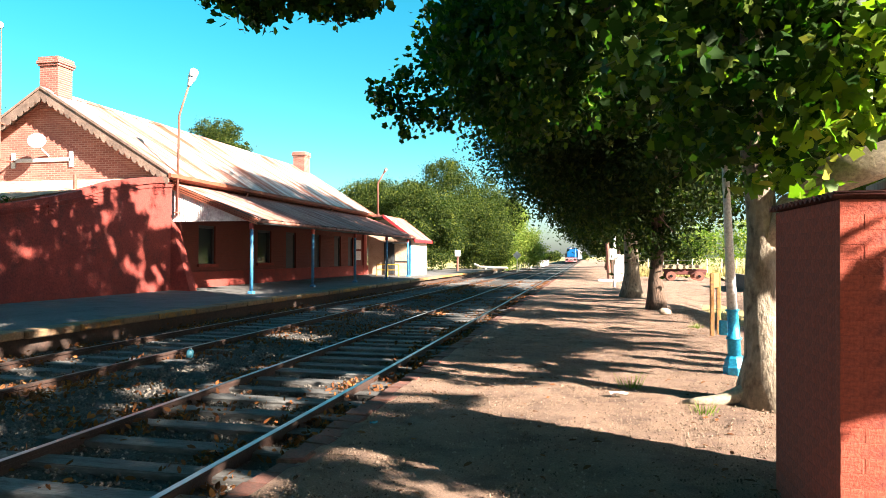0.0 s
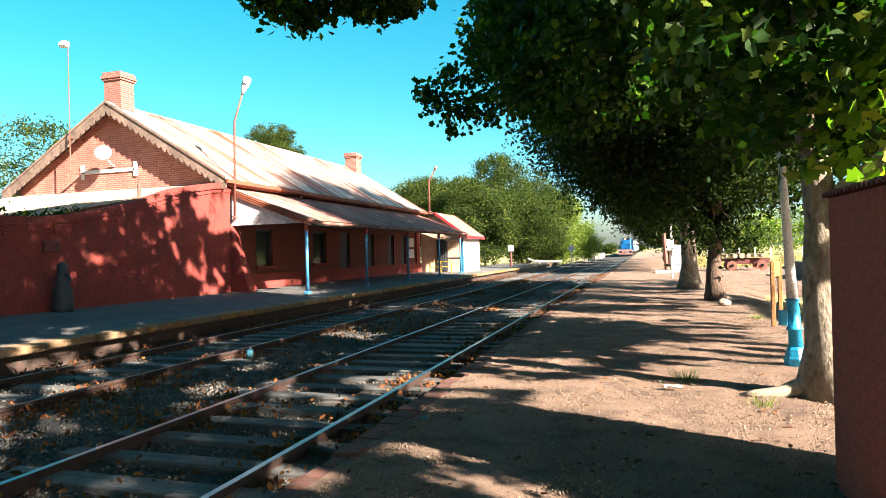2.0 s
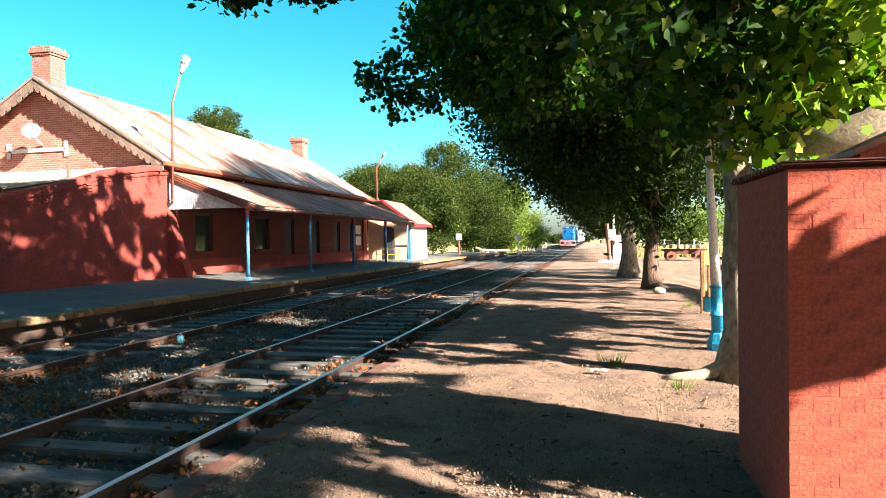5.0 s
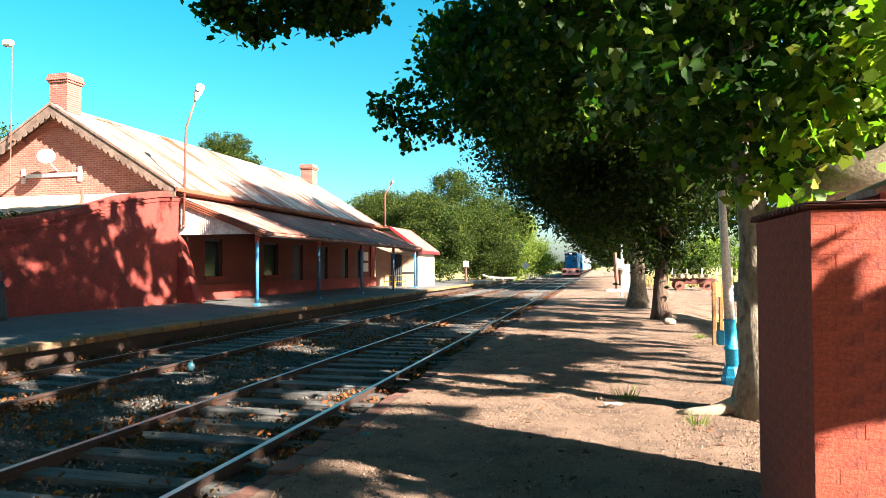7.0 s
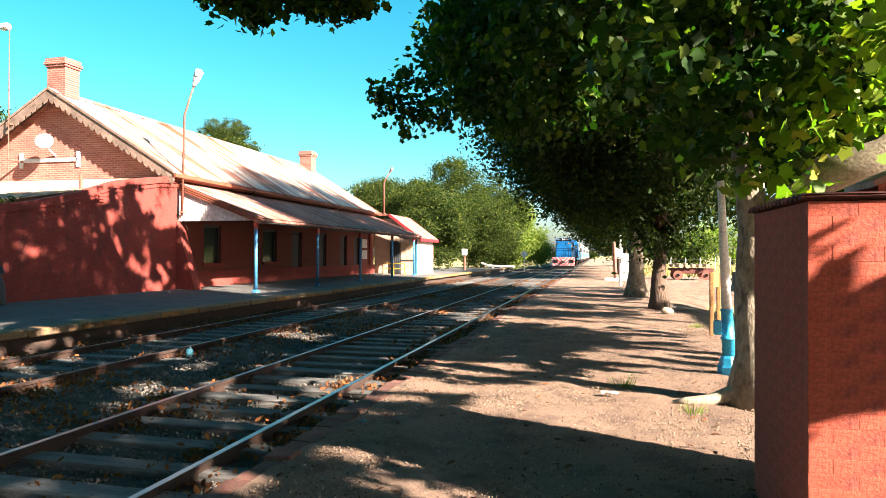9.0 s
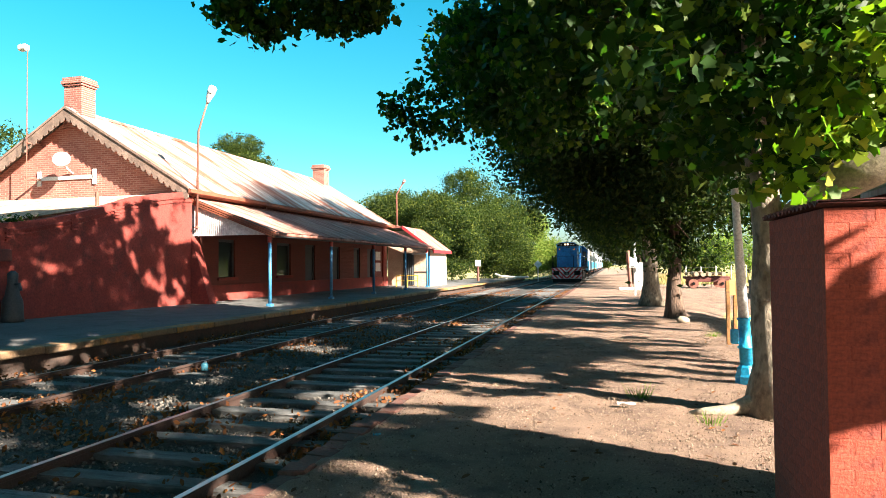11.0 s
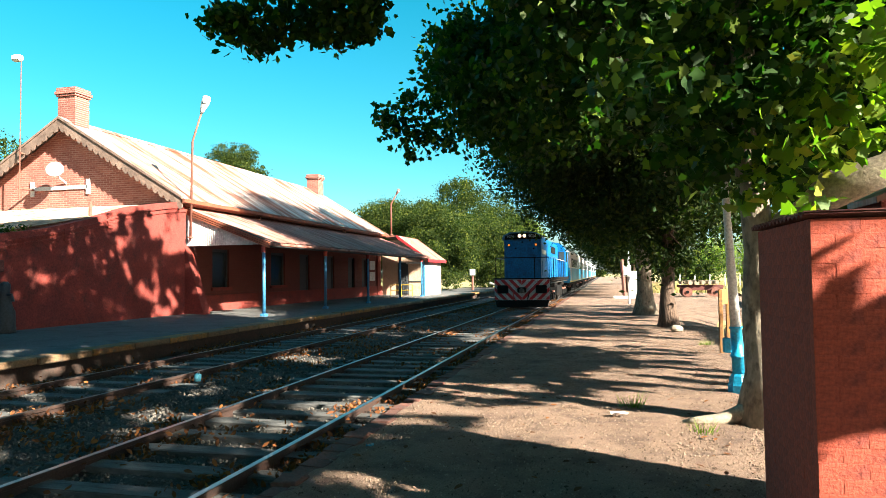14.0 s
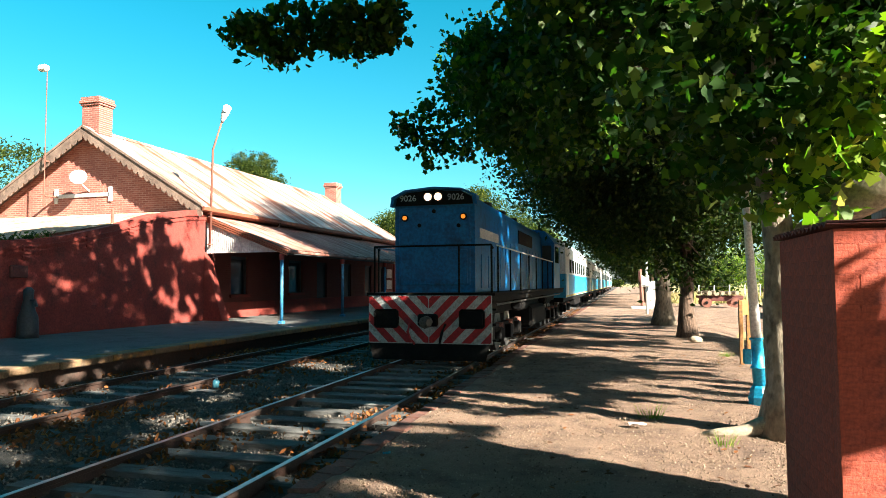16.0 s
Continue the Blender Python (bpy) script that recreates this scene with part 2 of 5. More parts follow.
    "loco_blue": surface("loco_blue", (0.002, 0.125, 0.36), (0.004, 0.155, 0.42), (0.006, 0.06, 0.19), 0.9, 15, 0.45, 0, 0.12, 0.004, cover=0.52, spec=0.3),
    "coach_blue": surface("coach_blue", (0.015, 0.26, 0.48), (0.02, 0.29, 0.52), None, 0.6, 15, 0.4, 0, 0.1, 0.004),
    "coach_white": surface("coach_white", (0.78, 0.79, 0.78), (0.70, 0.71, 0.70), None, 0.6, 15, 0.4, 0, 0.1, 0.004),
    "black": surface("black", (0.006, 0.006, 0.007), (0.011, 0.011, 0.011), (0.018, 0.014, 0.012), 1.5, 20, 0.8, 0, 0.3, spec=0.12),
    "sign_red": surface("sign_red", (0.46, 0.012, 0.02), (0.36, 0.012, 0.018), None, 3, 30, 0.7),
    "sign_white": surface("sign_white", (0.52, 0.54, 0.55), (0.42, 0.44, 0.45), (0.28, 0.26, 0.25), 3, 30, 0.45),
    "steel": surface("steel", (0.14, 0.135, 0.13), (0.09, 0.085, 0.08), (0.06, 0.045, 0.035), 3, 30, 0.55, 0.5),
    "yellow": surface("yellow", (0.70, 0.45, 0.03), (0.62, 0.38, 0.03), None, 3, 30, 0.5),
    "headlight": glowing("headlight", (1.0, 0.66, 0.42), 0.75),
    "marker": glowing("marker", (1.0, 0.28, 0.03), 0.30),
    "plastic": surface("plastic", (0.05, 0.20, 0.28), (0.08, 0.26, 0.34), None, 9, 30, 0.15),
    "log": surface("log", (0.34, 0.26, 0.18), (0.42, 0.34, 0.25), (0.2, 0.14, 0.09), 3, 30, 0.85),
    "cart_red": surface("cart_red", (0.15, 0.034, 0.026), (0.11, 0.032, 0.025), None, 3, 30, 0.8),
}
_g, _n, _l, _p = nodes_of("glass")
_p.inputs["Base Color"].default_value = (0.03, 0.04, 0.045, 1)
_p.inputs["Roughness"].default_value = 0.047
M["glass"] = _g


# ---- mesh helpers ----
def finish(name, me, material, parent=None, label="", smooth=False):
    me.materials.append(material)
    if smooth:
        me.shade_smooth()
    ob = new(name, me)
    if parent is not None:
        ob.parent = parent
    if label:
        ob["label"] = label
    return ob


def part(name, bm, material, parent=None, label="", smooth=False):
    me = bpy.data.meshes.new(name)
    bmesh.ops.recalc_face_normals(bm, faces=bm.faces)
    bm.to_mesh(me)
    bm.free()
    return finish(name, me, material, parent, label, smooth)


def root(name, label, category, m=None, group="", kind=""):
    ob = new(name)
    ob.empty_display_size = 0.2
    if m is not None:
        ob.matrix_basis = m
    return tagged(ob, label, category, group, kind)


def box(bm, x0, x1, y0, y1, z0, z1, bevel=0.0):
    v = [bm.verts.new(c) for c in ((x0, y0, z0), (x1, y0, z0), (x1, y1, z0), (x0, y1, z0), (x0, y0, z1), (x1, y0, z1), (x1, y1, z1), (x0, y1, z1))]
    f = [bm.faces.new([v[i] for i in q]) for q in ((0, 3, 2, 1), (4, 5, 6, 7), (0, 1, 5, 4), (1, 2, 6, 5), (2, 3, 7, 6), (3, 0, 4, 7))]
    if bevel:
        bmesh.ops.bevel(bm, geom=list({e for q in f for e in q.edges}), offset=bevel, segments=1, affect="EDGES", profile=0.5)


def boxed(*args, bevel=0.0):
    bm = bmesh.new()
    box(bm, *args, bevel=bevel)
    return bm


def prism(bm, outline, axis, a, b):
    """Extrude a closed outline along an axis from a to b; the outline's pairs are the other two axes in xyz order."""
    def put(p, s):
        return {"x": (s, *p), "y": (p[0], s, p[1]), "z": (*p, s)}[axis]
    lo, hi = [bm.verts.new(put(p, a)) for p in outline], [bm.verts.new(put(p, b)) for p in outline]
    bm.faces.new(lo)
    bm.faces.new(hi)
    for i in range(len(outline)):
        j = (i + 1) % len(outline)
        bm.faces.new((lo[i], lo[j], hi[j], hi[i]))


def tube(bm, pts, radii, sides=8, cap=True, wob=0.0, rnd=None):
    """A tube through points with a radius at each."""
    pts = [Vector(p) for p in pts]
    rings = []
    for i, p in enumerate(pts):
        d = (pts[min(i + 1, len(pts) - 1)] - pts[max(i - 1, 0)]).normalized()
        s = d.orthogonal().normalized() if abs(d.z) < 0.9 else Vector((1, 0, 0)).cross(d).normalized().cross(d) * -1
        s = (s - d * s.dot(d)).normalized()
        t = d.cross(s)
        ring = []
        for k in range(sides):
            a = 2 * math.pi * k / sides
            r = radii[i] * (1 + (rnd.uniform(-wob, wob) if rnd else 0))
            ring.append(bm.verts.new(p + (s * math.cos(a) + t * math.sin(a)) * r))
        rings.append(ring)
    for a, b in zip(rings, rings[1:]):
        for k in range(sides):
            j = (k + 1) % sides
            bm.faces.new((a[k], a[j], b[j], b[k]))
    if cap:
        bm.faces.new(rings[0][::-1])
        bm.faces.new(rings[-1])


def disc(bm, centre, axis, r, h, sides=20):
    c, a = Vector(centre), Vector(axis).normalized()
    tube(bm, [c - a * h / 2, c + a * h / 2], [r, r], sides)


def sheet(bm, o, along, down, waves, amp, thick=0.004, per=4):
    """A corrugated sheet: ridges run along `down`, waves counted along `along`."""
    o, along, down = Vector(o), Vector(along), Vector(down)
    up = along.cross(down).normalized()
    if up.z < 0:
        up = -up
    count = waves * per
    rows = []
    for i in range(count + 1):
        off = up * amp * math.sin(2 * math.pi * i / per + 0.3)
        p = o + along * (i / count) + off
        rows.append([bm.verts.new(p), bm.verts.new(p + down), bm.verts.new(p - up * thick), bm.verts.new(p + down - up * thick)])
    for a, b in zip(rows, rows[1:]):
        bm.faces.new((a[0], b[0], b[1], a[1]))
        bm.faces.new((a[2], a[3], b[3], b[2]))
        bm.faces.new((a[1], b[1], b[3], a[3]))
        bm.faces.new((a[0], a[2], b[2], b[0]))


def raw(name, verts, faces_flat, loop, material, parent=None, label=""):
    """A mesh from numpy arrays with faces of `loop` corners."""
    me = bpy.data.meshes.new(name)
    verts = np.asarray(verts, np.float32)
    faces_flat = np.asarray(faces_flat, np.int32).ravel()
    count = len(faces_flat) // loop
    me.vertices.add(len(verts)); me.vertices.foreach_set("co", verts.ravel())
    me.loops.add(len(faces_flat)); me.loops.foreach_set("vertex_index", faces_flat)
    me.polygons.add(count); me.polygons.foreach_set("loop_start", np.arange(0, len(faces_flat), loop, dtype=np.int32))
    me.update(calc_edges=True)
    return finish(name, me, material, parent, label)


def grid(name, xs, ys, height, material, parent=None, smooth=True):
    X, Y = np.meshgrid(xs, ys)
    Z = height(X, Y)
    v = np.stack([X, Y, Z], -1).reshape(-1, 3)
    w = len(xs)
    i = (np.arange(len(ys) - 1)[:, None] * w + np.arange(w - 1)[None]).ravel()
    ob = raw(name, v, np.stack([i, i + 1, i + w + 1, i + w], -1), 4, material, parent)
    if smooth:
        ob.data.shade_smooth()
    return ob


def ripples(X, Y, amp, size, seed):
    r = np.random.RandomState(seed)
    Z = np.zeros_like(X)
    for k in range(14):
        a, f, ph = r.uniform(0, 6.28), r.uniform(0.5, 2.2) / size, r.uniform(0, 6.28)
        Z += np.sin((X * np.cos(a) + Y * np.sin(a)) * f * 6.28 + ph)
    return Z / 14 * amp * 2


def tumble(r, n):
    """n random rotations."""
    q = r.normal(size=(n, 4))
    q /= np.linalg.norm(q, axis=1)[:, None]
    w, x, y, z = q.T
    return np.stack([1 - 2 * (y * y + z * z), 2 * (x * y - z * w), 2 * (x * z + y * w), 2 * (x * y + z * w), 1 - 2 * (x * x + z * z), 2 * (y * z - x * w),
                     2 * (x * z - y * w), 2 * (y * z + x * w), 1 - 2 * (x * x + y * y)], -1).reshape(-1, 3, 3)


PLANE = [(0.0, -0.42), (0.38, -0.36), (0.31, -0.10), (0.53, 0.10), (0.26, 0.30), (0.0, 0.60), (-0.26, 0.30), (-0.53, 0.10), (-0.31, -0.10), (-0.38, -0.36)]
KITE = [(0.0, -0.5), (0.24, 0.02), (0.0, 0.52), (-0.24, 0.02)]
OVAL = [(0.0, -0.5), (0.24, -0.15), (0.2, 0.25), (0.0, 0.55), (-0.2, 0.25), (-0.24, -0.15)]


def leaves(name, r, places, size, material, parent=None, shape=OVAL, flat=0.0, spread=0.35):
    """One leaf at each place, bent a little along its middle."""
    n = len(places)
    base = np.array([(x, y, 0.18 * abs(x) - 0.1 * y * y) for x, y in shape])
    rot = tumble(r, n)
    if flat:
        z = rot[:, :, 2] * (1 - flat) + np.array([0, 0, flat])
        z /= np.linalg.norm(z, axis=1)[:, None]
        x = np.cross(rot[:, :, 1], z); x /= np.linalg.norm(x, axis=1)[:, None] + 1e-9
        rot = np.stack([x, np.cross(z, x), z], -1)
    s = size * (1 + spread * r.uniform(-1, 1, n))
    v = np.einsum("nij,kj->nki", rot, base) * s[:, None, None] + np.asarray(places)[:, None]
    k = len(shape)
    return raw(name, v.reshape(-1, 3), np.arange(n * k).reshape(n, k), k, material, parent)


def crown_points(r, lobes, clumps, per, tight=0.45, shell=0.55):
    """Points in clumps that fill the outer part of some ellipsoids (centre, radii)."""
    out = []
    vol = np.array([np.prod(q[1]) ** 0.75 for q in lobes])
    share = (vol / vol.sum() * clumps).astype(int) + 1
    for (c, rad), n in zip(lobes, share):
        d = r.normal(size=(n, 3)); d /= np.linalg.norm(d, axis=1)[:, None]
        rr = r.uniform(shell ** 3, 1.12, n) ** (1 / 3)
        cen = np.array(c) + d * rr[:, None] * np.array(rad)
        sz = tight * r.uniform(0.5, 1.3, n)
        pts = cen[:, None] + r.normal(size=(n, per, 3)) * sz[:, None, None] * np.array([1, 1, 0.7])
        keep = r.uniform(size=(n, per)) < r.uniform(0.4, 1.0, n)[:, None]
        out.append(pts[keep])
    return np.concatenate(out)


SHADOW_STEP = Vector((_d.x / _d.z, _d.y / _d.z))


def canopy_points(seed, x0, x1, y0, y1, z0, z1, thick, leaf, gap, long=0.9, wide=0.4, skip=None):
    """Leaf places of a flat layer added for the shade it casts on the ground from x0 to x1 and y0 to y1, with gaps that
    let the sun through.
    """
    r = np.random.RandomState(seed)
    n = int((x1 - x0) * (y1 - y0) * thick / (leaf * leaf * 0.5))
    g = np.stack([r.uniform(x0, x1, n), r.uniform(y0, y1, n)], -1)
    a = math.hypot(SHADOW_STEP.x, SHADOW_STEP.y)
    cx, cy = SHADOW_STEP.x / a, SHADOW_STEP.y / a
    out = []
    for x, y in g:
        u, v = x * cx + y * cy, x * cy - y * cx
        edge = min(x - x0, x1 - x, y - y0, y1 - y)
        q = noise.noise(Vector((u / long, v / wide, seed * 3.7))) + 0.35 * noise.noise(Vector((u / long * 2.3, v / wide * 2.3, seed * 1.3)))
        if q > gap + min(0.0, edge - 0.35) * 0.9:
            continue
        if skip and any(p[0] < x < p[1] and p[2] < y < p[3] for p in skip):
            continue
        z = r.uniform(z0, z1)
        out.append((x + SHADOW_STEP.x * z, y + SHADOW_STEP.y * z, z))
    return np.array(out)


# ---- ground ----
def steps(*spans):
    return np.concatenate([np.linspace(a, b, n, endpoint=False) for a, b, n in spans] + [[spans[-1][1]]])


def build_ground():
    far = steps((-900, -60, 12), (-60, 60, 24), (60, 900, 12))
    g = grid("ground", far, steps((-120, 0, 6), (0, 200, 30), (200, 2500, 14)), lambda X, Y: -0.30 + 0 * X, M["dry_grass"])
    tagged(g, "flat ground with dry yellow grass reaching the horizon", "ground", kind="structure")
    b = grid("ballast", steps((-9.6, -2.35, 70)), steps((-4, 24, 260), (24, 70, 150), (70, 320, 60)),
             lambda X, Y: -0.135 + ripples(X, Y, 0.03, 0.9, 3) + ripples(X, Y, 0.02, 0.22, 5), M["ballast"])
    tagged(b, "dark stone ballast strewn with dry leaves", "ballast", kind="structure")
    d = grid("dirt_yard", steps((-2.36, 3, 60), (3, 12, 40), (12, 60, 12)), steps((-8, 3, 20), (3, 24, 200), (24, 60, 60), (60, 320, 40)),
             lambda X, Y: -0.012 + ripples(X, Y, 0.022, 1.4, 8) + ripples(X, Y, 0.008, 0.25, 9)
             - 0.45 * np.exp(-((X - 4.6 - 0.02 * (Y - 24)) / 1.1) ** 2) * np.exp(-((Y - 24) / 7.0) ** 2) - 0.25 * np.clip((X - 12) / 6, 0, 1), M["dirt"])
    tagged(d, "trodden reddish-brown dirt beside the track", "dirt ground", kind="structure")
    field = grid("field", steps((9, 30, 20), (30, 400, 10)), steps((44, 120, 40), (120, 700, 10)), lambda X, Y: 0.05 + ripples(X, Y, 0.25, 3.0, 4), M["dry_grass"])
    tagged(field, "field of tall dry yellow grass", "field", kind="structure")


def build_platform():
    p = root("station_platform", "grey concrete station platform with a worn yellow-edged kerb", "platform", kind="structure")
    bm = bmesh.new()
    prism(bm, [(-9.95, -0.3), (-9.95, 0.285), (-14.0, 0.40), (-24.5, 0.42), (-24.5, -0.3)], "y", -6, 52)
    part("paving", bm, M["pave"], p)
    # face takes the brick colour that already holds its shade
    bm = bmesh.new()
    prism(bm, [(-9.75, -0.3), (-9.75, 0.17), (-9.96, 0.17), (-9.96, -0.3)], "y", -6, 52)
    part("brick_face", bm, M["face_brick"], p, "weathered brick platform face, darkened for shade")
    r = random.Random(4)
    y = -6.0
    while y < 52:
        ln = r.uniform(1.0, 1.5)
        mt = M["kerb_yellow"] if r.random() < (0.3 if y < 28 else 0.2) else M["kerb_stone"]
        dx, dz = r.uniform(-0.025, 0.025), r.uniform(-0.012, 0.012)
        part("kerb_slab", boxed(-10.0 + dx, -9.55 + dx, y + 0.008, y + ln - 0.008, 0.165 + dz, 0.30 + dz, bevel=0.02), mt, p)
        y += ln
    low = root("far_platform", "low concrete platform beyond the station with a crumbling edge", "platform", kind="structure")
    bm = bmesh.new()
    prism(bm, [(-9.75, -0.3), (-9.7, 0.20), (-16.0, 0.22), (-16.0, -0.3)], "y", 52, 76)
    part("paving", bm, M["pave"], low)
    y = 52.0
    while y < 76:
        ln = r.uniform(0.8, 1.4)
        part("kerb_slab", boxed(-10.0, -9.6 + r.uniform(-0.05, 0.05), y + 0.01, y + ln - 0.01, 0.08, 0.235 + r.uniform(-0.03, 0.02), bevel=0.02), M["kerb_stone"], low)
        y += ln


RAIL = [(-0.07, -0.15), (0.07, -0.15), (0.07, -0.135), (0.012, -0.12), (0.012, -0.045), (0.035, -0.035), (0.035, -0.006), (0.028, 0.0), (-0.028, 0.0), (-0.035, -0.006), (-0.035, -0.035), (-0.012, -0.045), (-0.012, -0.12), (-0.07, -0.135)]


def build_track(x, used, label, top, seed):
    t = root("railway_track", label, "railway track", kind="structure")
    for s in (-0.838, 0.838):
        bm = bmesh.new()
        prism(bm, [(x + s + a, b) for a, b in RAIL], "y", -6, 700)
        rail = part("rail", bm, M["rail_side"], t)
        part("running_surface", boxed(x + s - 0.027, x + s + 0.027, -6, 700, -0.004, 0.004), top, rail, "polished steel running surface" if used else "dull running surface")
    r = random.Random(seed)
    shared = []
    for k in range(6):
        bm = boxed(-1.3, 1.3, -0.12, 0.12, -0.16, -0.072, bevel=0.015)
        for v in bm.verts:
            v.co += Vector((r.uniform(-0.03, 0.03), r.uniform(-0.012, 0.012), r.uniform(-0.006, 0.006)))
        me = bpy.data.meshes.new("sleeper")
        bmesh.ops.recalc_face_normals(bm, faces=bm.faces)
        bm.to_mesh(me); bm.free()
        me.materials.append(M["sleeper"])
        shared.append(me)
    for i in range(170):
        ob = new("sleeper", r.choice(shared))
        ob.parent = t
        ob.matrix_basis = pose(x + r.uniform(-0.04, 0.04), -4 + i * 0.62 + r.uniform(-0.03, 0.03), (0.0 if used else -0.035) + r.uniform(-0.012, 0.006), 0, 0, r.uniform(-1, 1))


# ---- station building ----
EAVE_X, RIDGE_X, EAVE_Z, RIDGE_Z, Y0, Y1 = -14.05, -19.15, 4.46, 7.56, 20.85, 42.0
SLOPE = (RIDGE_Z - EAVE_Z) / (EAVE_X - RIDGE_X)


def build_station():
    b = root("station_building", "red brick station with rusty corrugated gable roof and platform canopy", "station building")
    # gable end with a sill course, upper brick wall
    bm = bmesh.new()
    wx, lx = -14.35, -23.95
    top = lambda x: RIDGE_Z - 0.12 - SLOPE * abs(x - RIDGE_X)
    prism(bm, [(wx, 0.2), (wx, top(wx)), (RIDGE_X, top(RIDGE_X)), (lx, top(lx)), (lx, 0.2)], "y", Y0, Y0 + 0.4)
    part("gable_wall", bm, M["gable_brick"], b)
    bm = bmesh.new()
    prism(bm, [(wx, 0.2), (wx, top(wx)), (RIDGE_X, top(RIDGE_X)), (lx, top(lx)), (lx, 0.2)], "y", Y1 - 0.4, Y1)
    part("gable_wall", bm, M["gable_brick"], b)
    # front wall with openings: piers, sills and heads
    openings = [(22.7, 23.85, 1.29, 2.75), (27.2, 28.5, 1.29, 2.75), (30.0, 31.1, 0.35, 2.75), (33.0, 34.2, 0.35, 2.75), (36.2, 37.2, 0.35, 2.75), (38.4, 39.3, 0.35, 2.75)]
    y = Y0 + 0.4
    for a, c, z0, z1 in openings:
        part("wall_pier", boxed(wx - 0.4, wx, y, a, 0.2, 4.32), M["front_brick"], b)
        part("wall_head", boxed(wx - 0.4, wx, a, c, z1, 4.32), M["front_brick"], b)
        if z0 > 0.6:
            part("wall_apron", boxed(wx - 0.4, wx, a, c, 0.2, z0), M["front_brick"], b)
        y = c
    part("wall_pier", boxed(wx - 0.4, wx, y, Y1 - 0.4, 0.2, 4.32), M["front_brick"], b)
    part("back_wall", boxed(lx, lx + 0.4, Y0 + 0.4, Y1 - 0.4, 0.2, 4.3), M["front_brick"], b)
    for a, c, z0, z1 in openings:
        win = z0 > 0.6
        bm = bmesh.new()
        for q in ((a, a + 0.08, z0, z1), (c - 0.08, c, z0, z1), (a + 0.08, c - 0.08, z1 - 0.1, z1)):
            box(bm, wx - 0.22, wx - 0.08, q[0], q[1], q[2], q[3])
        fr = part("window" if win else "door", bm, M["door_dark"], b)
        if win:
            part("pane", boxed(wx - 0.18, wx - 0.165, a + 0.08, c - 0.08, z0, z1 - 0.1), M["glass"], fr)
            part("sill", boxed(wx - 0.1, wx + 0.09, a - 0.1, c + 0.1, z0 - 0.12, z0 - 0.003, bevel=0.01), M["red_plaster"], fr)
        else:
            part("door_leaf", boxed(wx - 0.19, wx - 0.13, a + 0.08, c - 0.08, z0, z1 - 0.1), M["door_dark"], fr)
            for k in range(3):
                z = z0 + 0.15 + k * 0.75
                part("panel", boxed(wx - 0.128, wx - 0.108, a + 0.2, c - 0.2, z, z + 0.62, bevel=0.012), M["door_dark"], fr)
    part("base_course", boxed(wx, wx + 0.07, Y0, Y1, 0.2, 1.0, bevel=0.01), M["red_plaster"], b, "plastered red plinth")
    # buttress at the corner
    bm = bmesh.new()
    prism(bm, [(wx + 0.003, 0.2), (-13.38, 0.2), (-13.5, 0.6), (wx + 0.16, 2.75), (wx + 0.003, 2.95)], "y", Y0 - 0.05, Y0 + 0.35)
    part("buttress", bm, M["red_plaster"], b)
    # roof
    for sgn, nm in ((1, "roof"), (-1, "roof")):
        o = Vector((RIDGE_X, Y0 - 0.45, RIDGE_Z))
        down = Vector((sgn * (EAVE_X + 0.12 - RIDGE_X), 0, EAVE_Z - 0.07 - RIDGE_Z))
        for k in range(24):
            w = (Y1 + 0.3 - Y0 + 0.45) / 24
            bm = bmesh.new()
            sheet(bm, o + Vector((0, k * w, (k % 2) * 0.006)), (0, w + 0.03, 0), down, 11, 0.011)
            part("roof_sheet", bm, M["tin"], b)
    bm = bmesh.new()
    prism(bm, [(RIDGE_X - 0.25, RIDGE_Z - 0.12), (RIDGE_X, RIDGE_Z + 0.05), (RIDGE_X + 0.25, RIDGE_Z - 0.12), (RIDGE_X, RIDGE_Z + 0.02)], "y", Y0 - 0.46, Y1 + 0.3)
    part("ridge_cap", bm, M["tin"], b)
    # scalloped bargeboards
    for sgn in (1, -1):
        n, L = 21, EAVE_X - RIDGE_X + 0.06
        for k in range(n):
            xa, xb = L * k / n, L * (k + 1) / n
            z = lambda x: RIDGE_Z - 0.03 - SLOPE * x
            pts = [(xa, z(xa)), (xb, z(xb)), (xb, z(xb) - 0.30), ((xa * .3 + xb * .7), z((xa * .3 + xb * .7)) - 0.42), ((xa * .65 + xb * .35), z((xa * .65 + xb * .35)) - 0.42), (xa, z(xa) - 0.30)]
            bm = bmesh.new()
            prism(bm, [(RIDGE_X + sgn * p[0], p[1]) for p in pts], "y", Y0 - 0.50, Y0 - 0.455)
            part("bargeboard", bm, M["barge"], b)
        bm = bmesh.new()
        prism(bm, [(RIDGE_X, RIDGE_Z + 0.06), (RIDGE_X + sgn * L, RIDGE_Z + 0.06 - SLOPE * L), (RIDGE_X + sgn * L, RIDGE_Z - 0.03 - SLOPE * L), (RIDGE_X, RIDGE_Z - 0.03)], "y", Y0 - 0.54, Y0 - 0.452)
        part("barge_cap", bm, M["barge"], b)
    # eaves: fascia, gutter, pipes
    part("fascia", boxed(EAVE_X - 0.06, EAVE_X, Y0 - 0.45, Y1 + 0.3, EAVE_Z - 0.26, EAVE_Z - 0.05), M["wood_orange"], b)
    bm = bmesh.new()
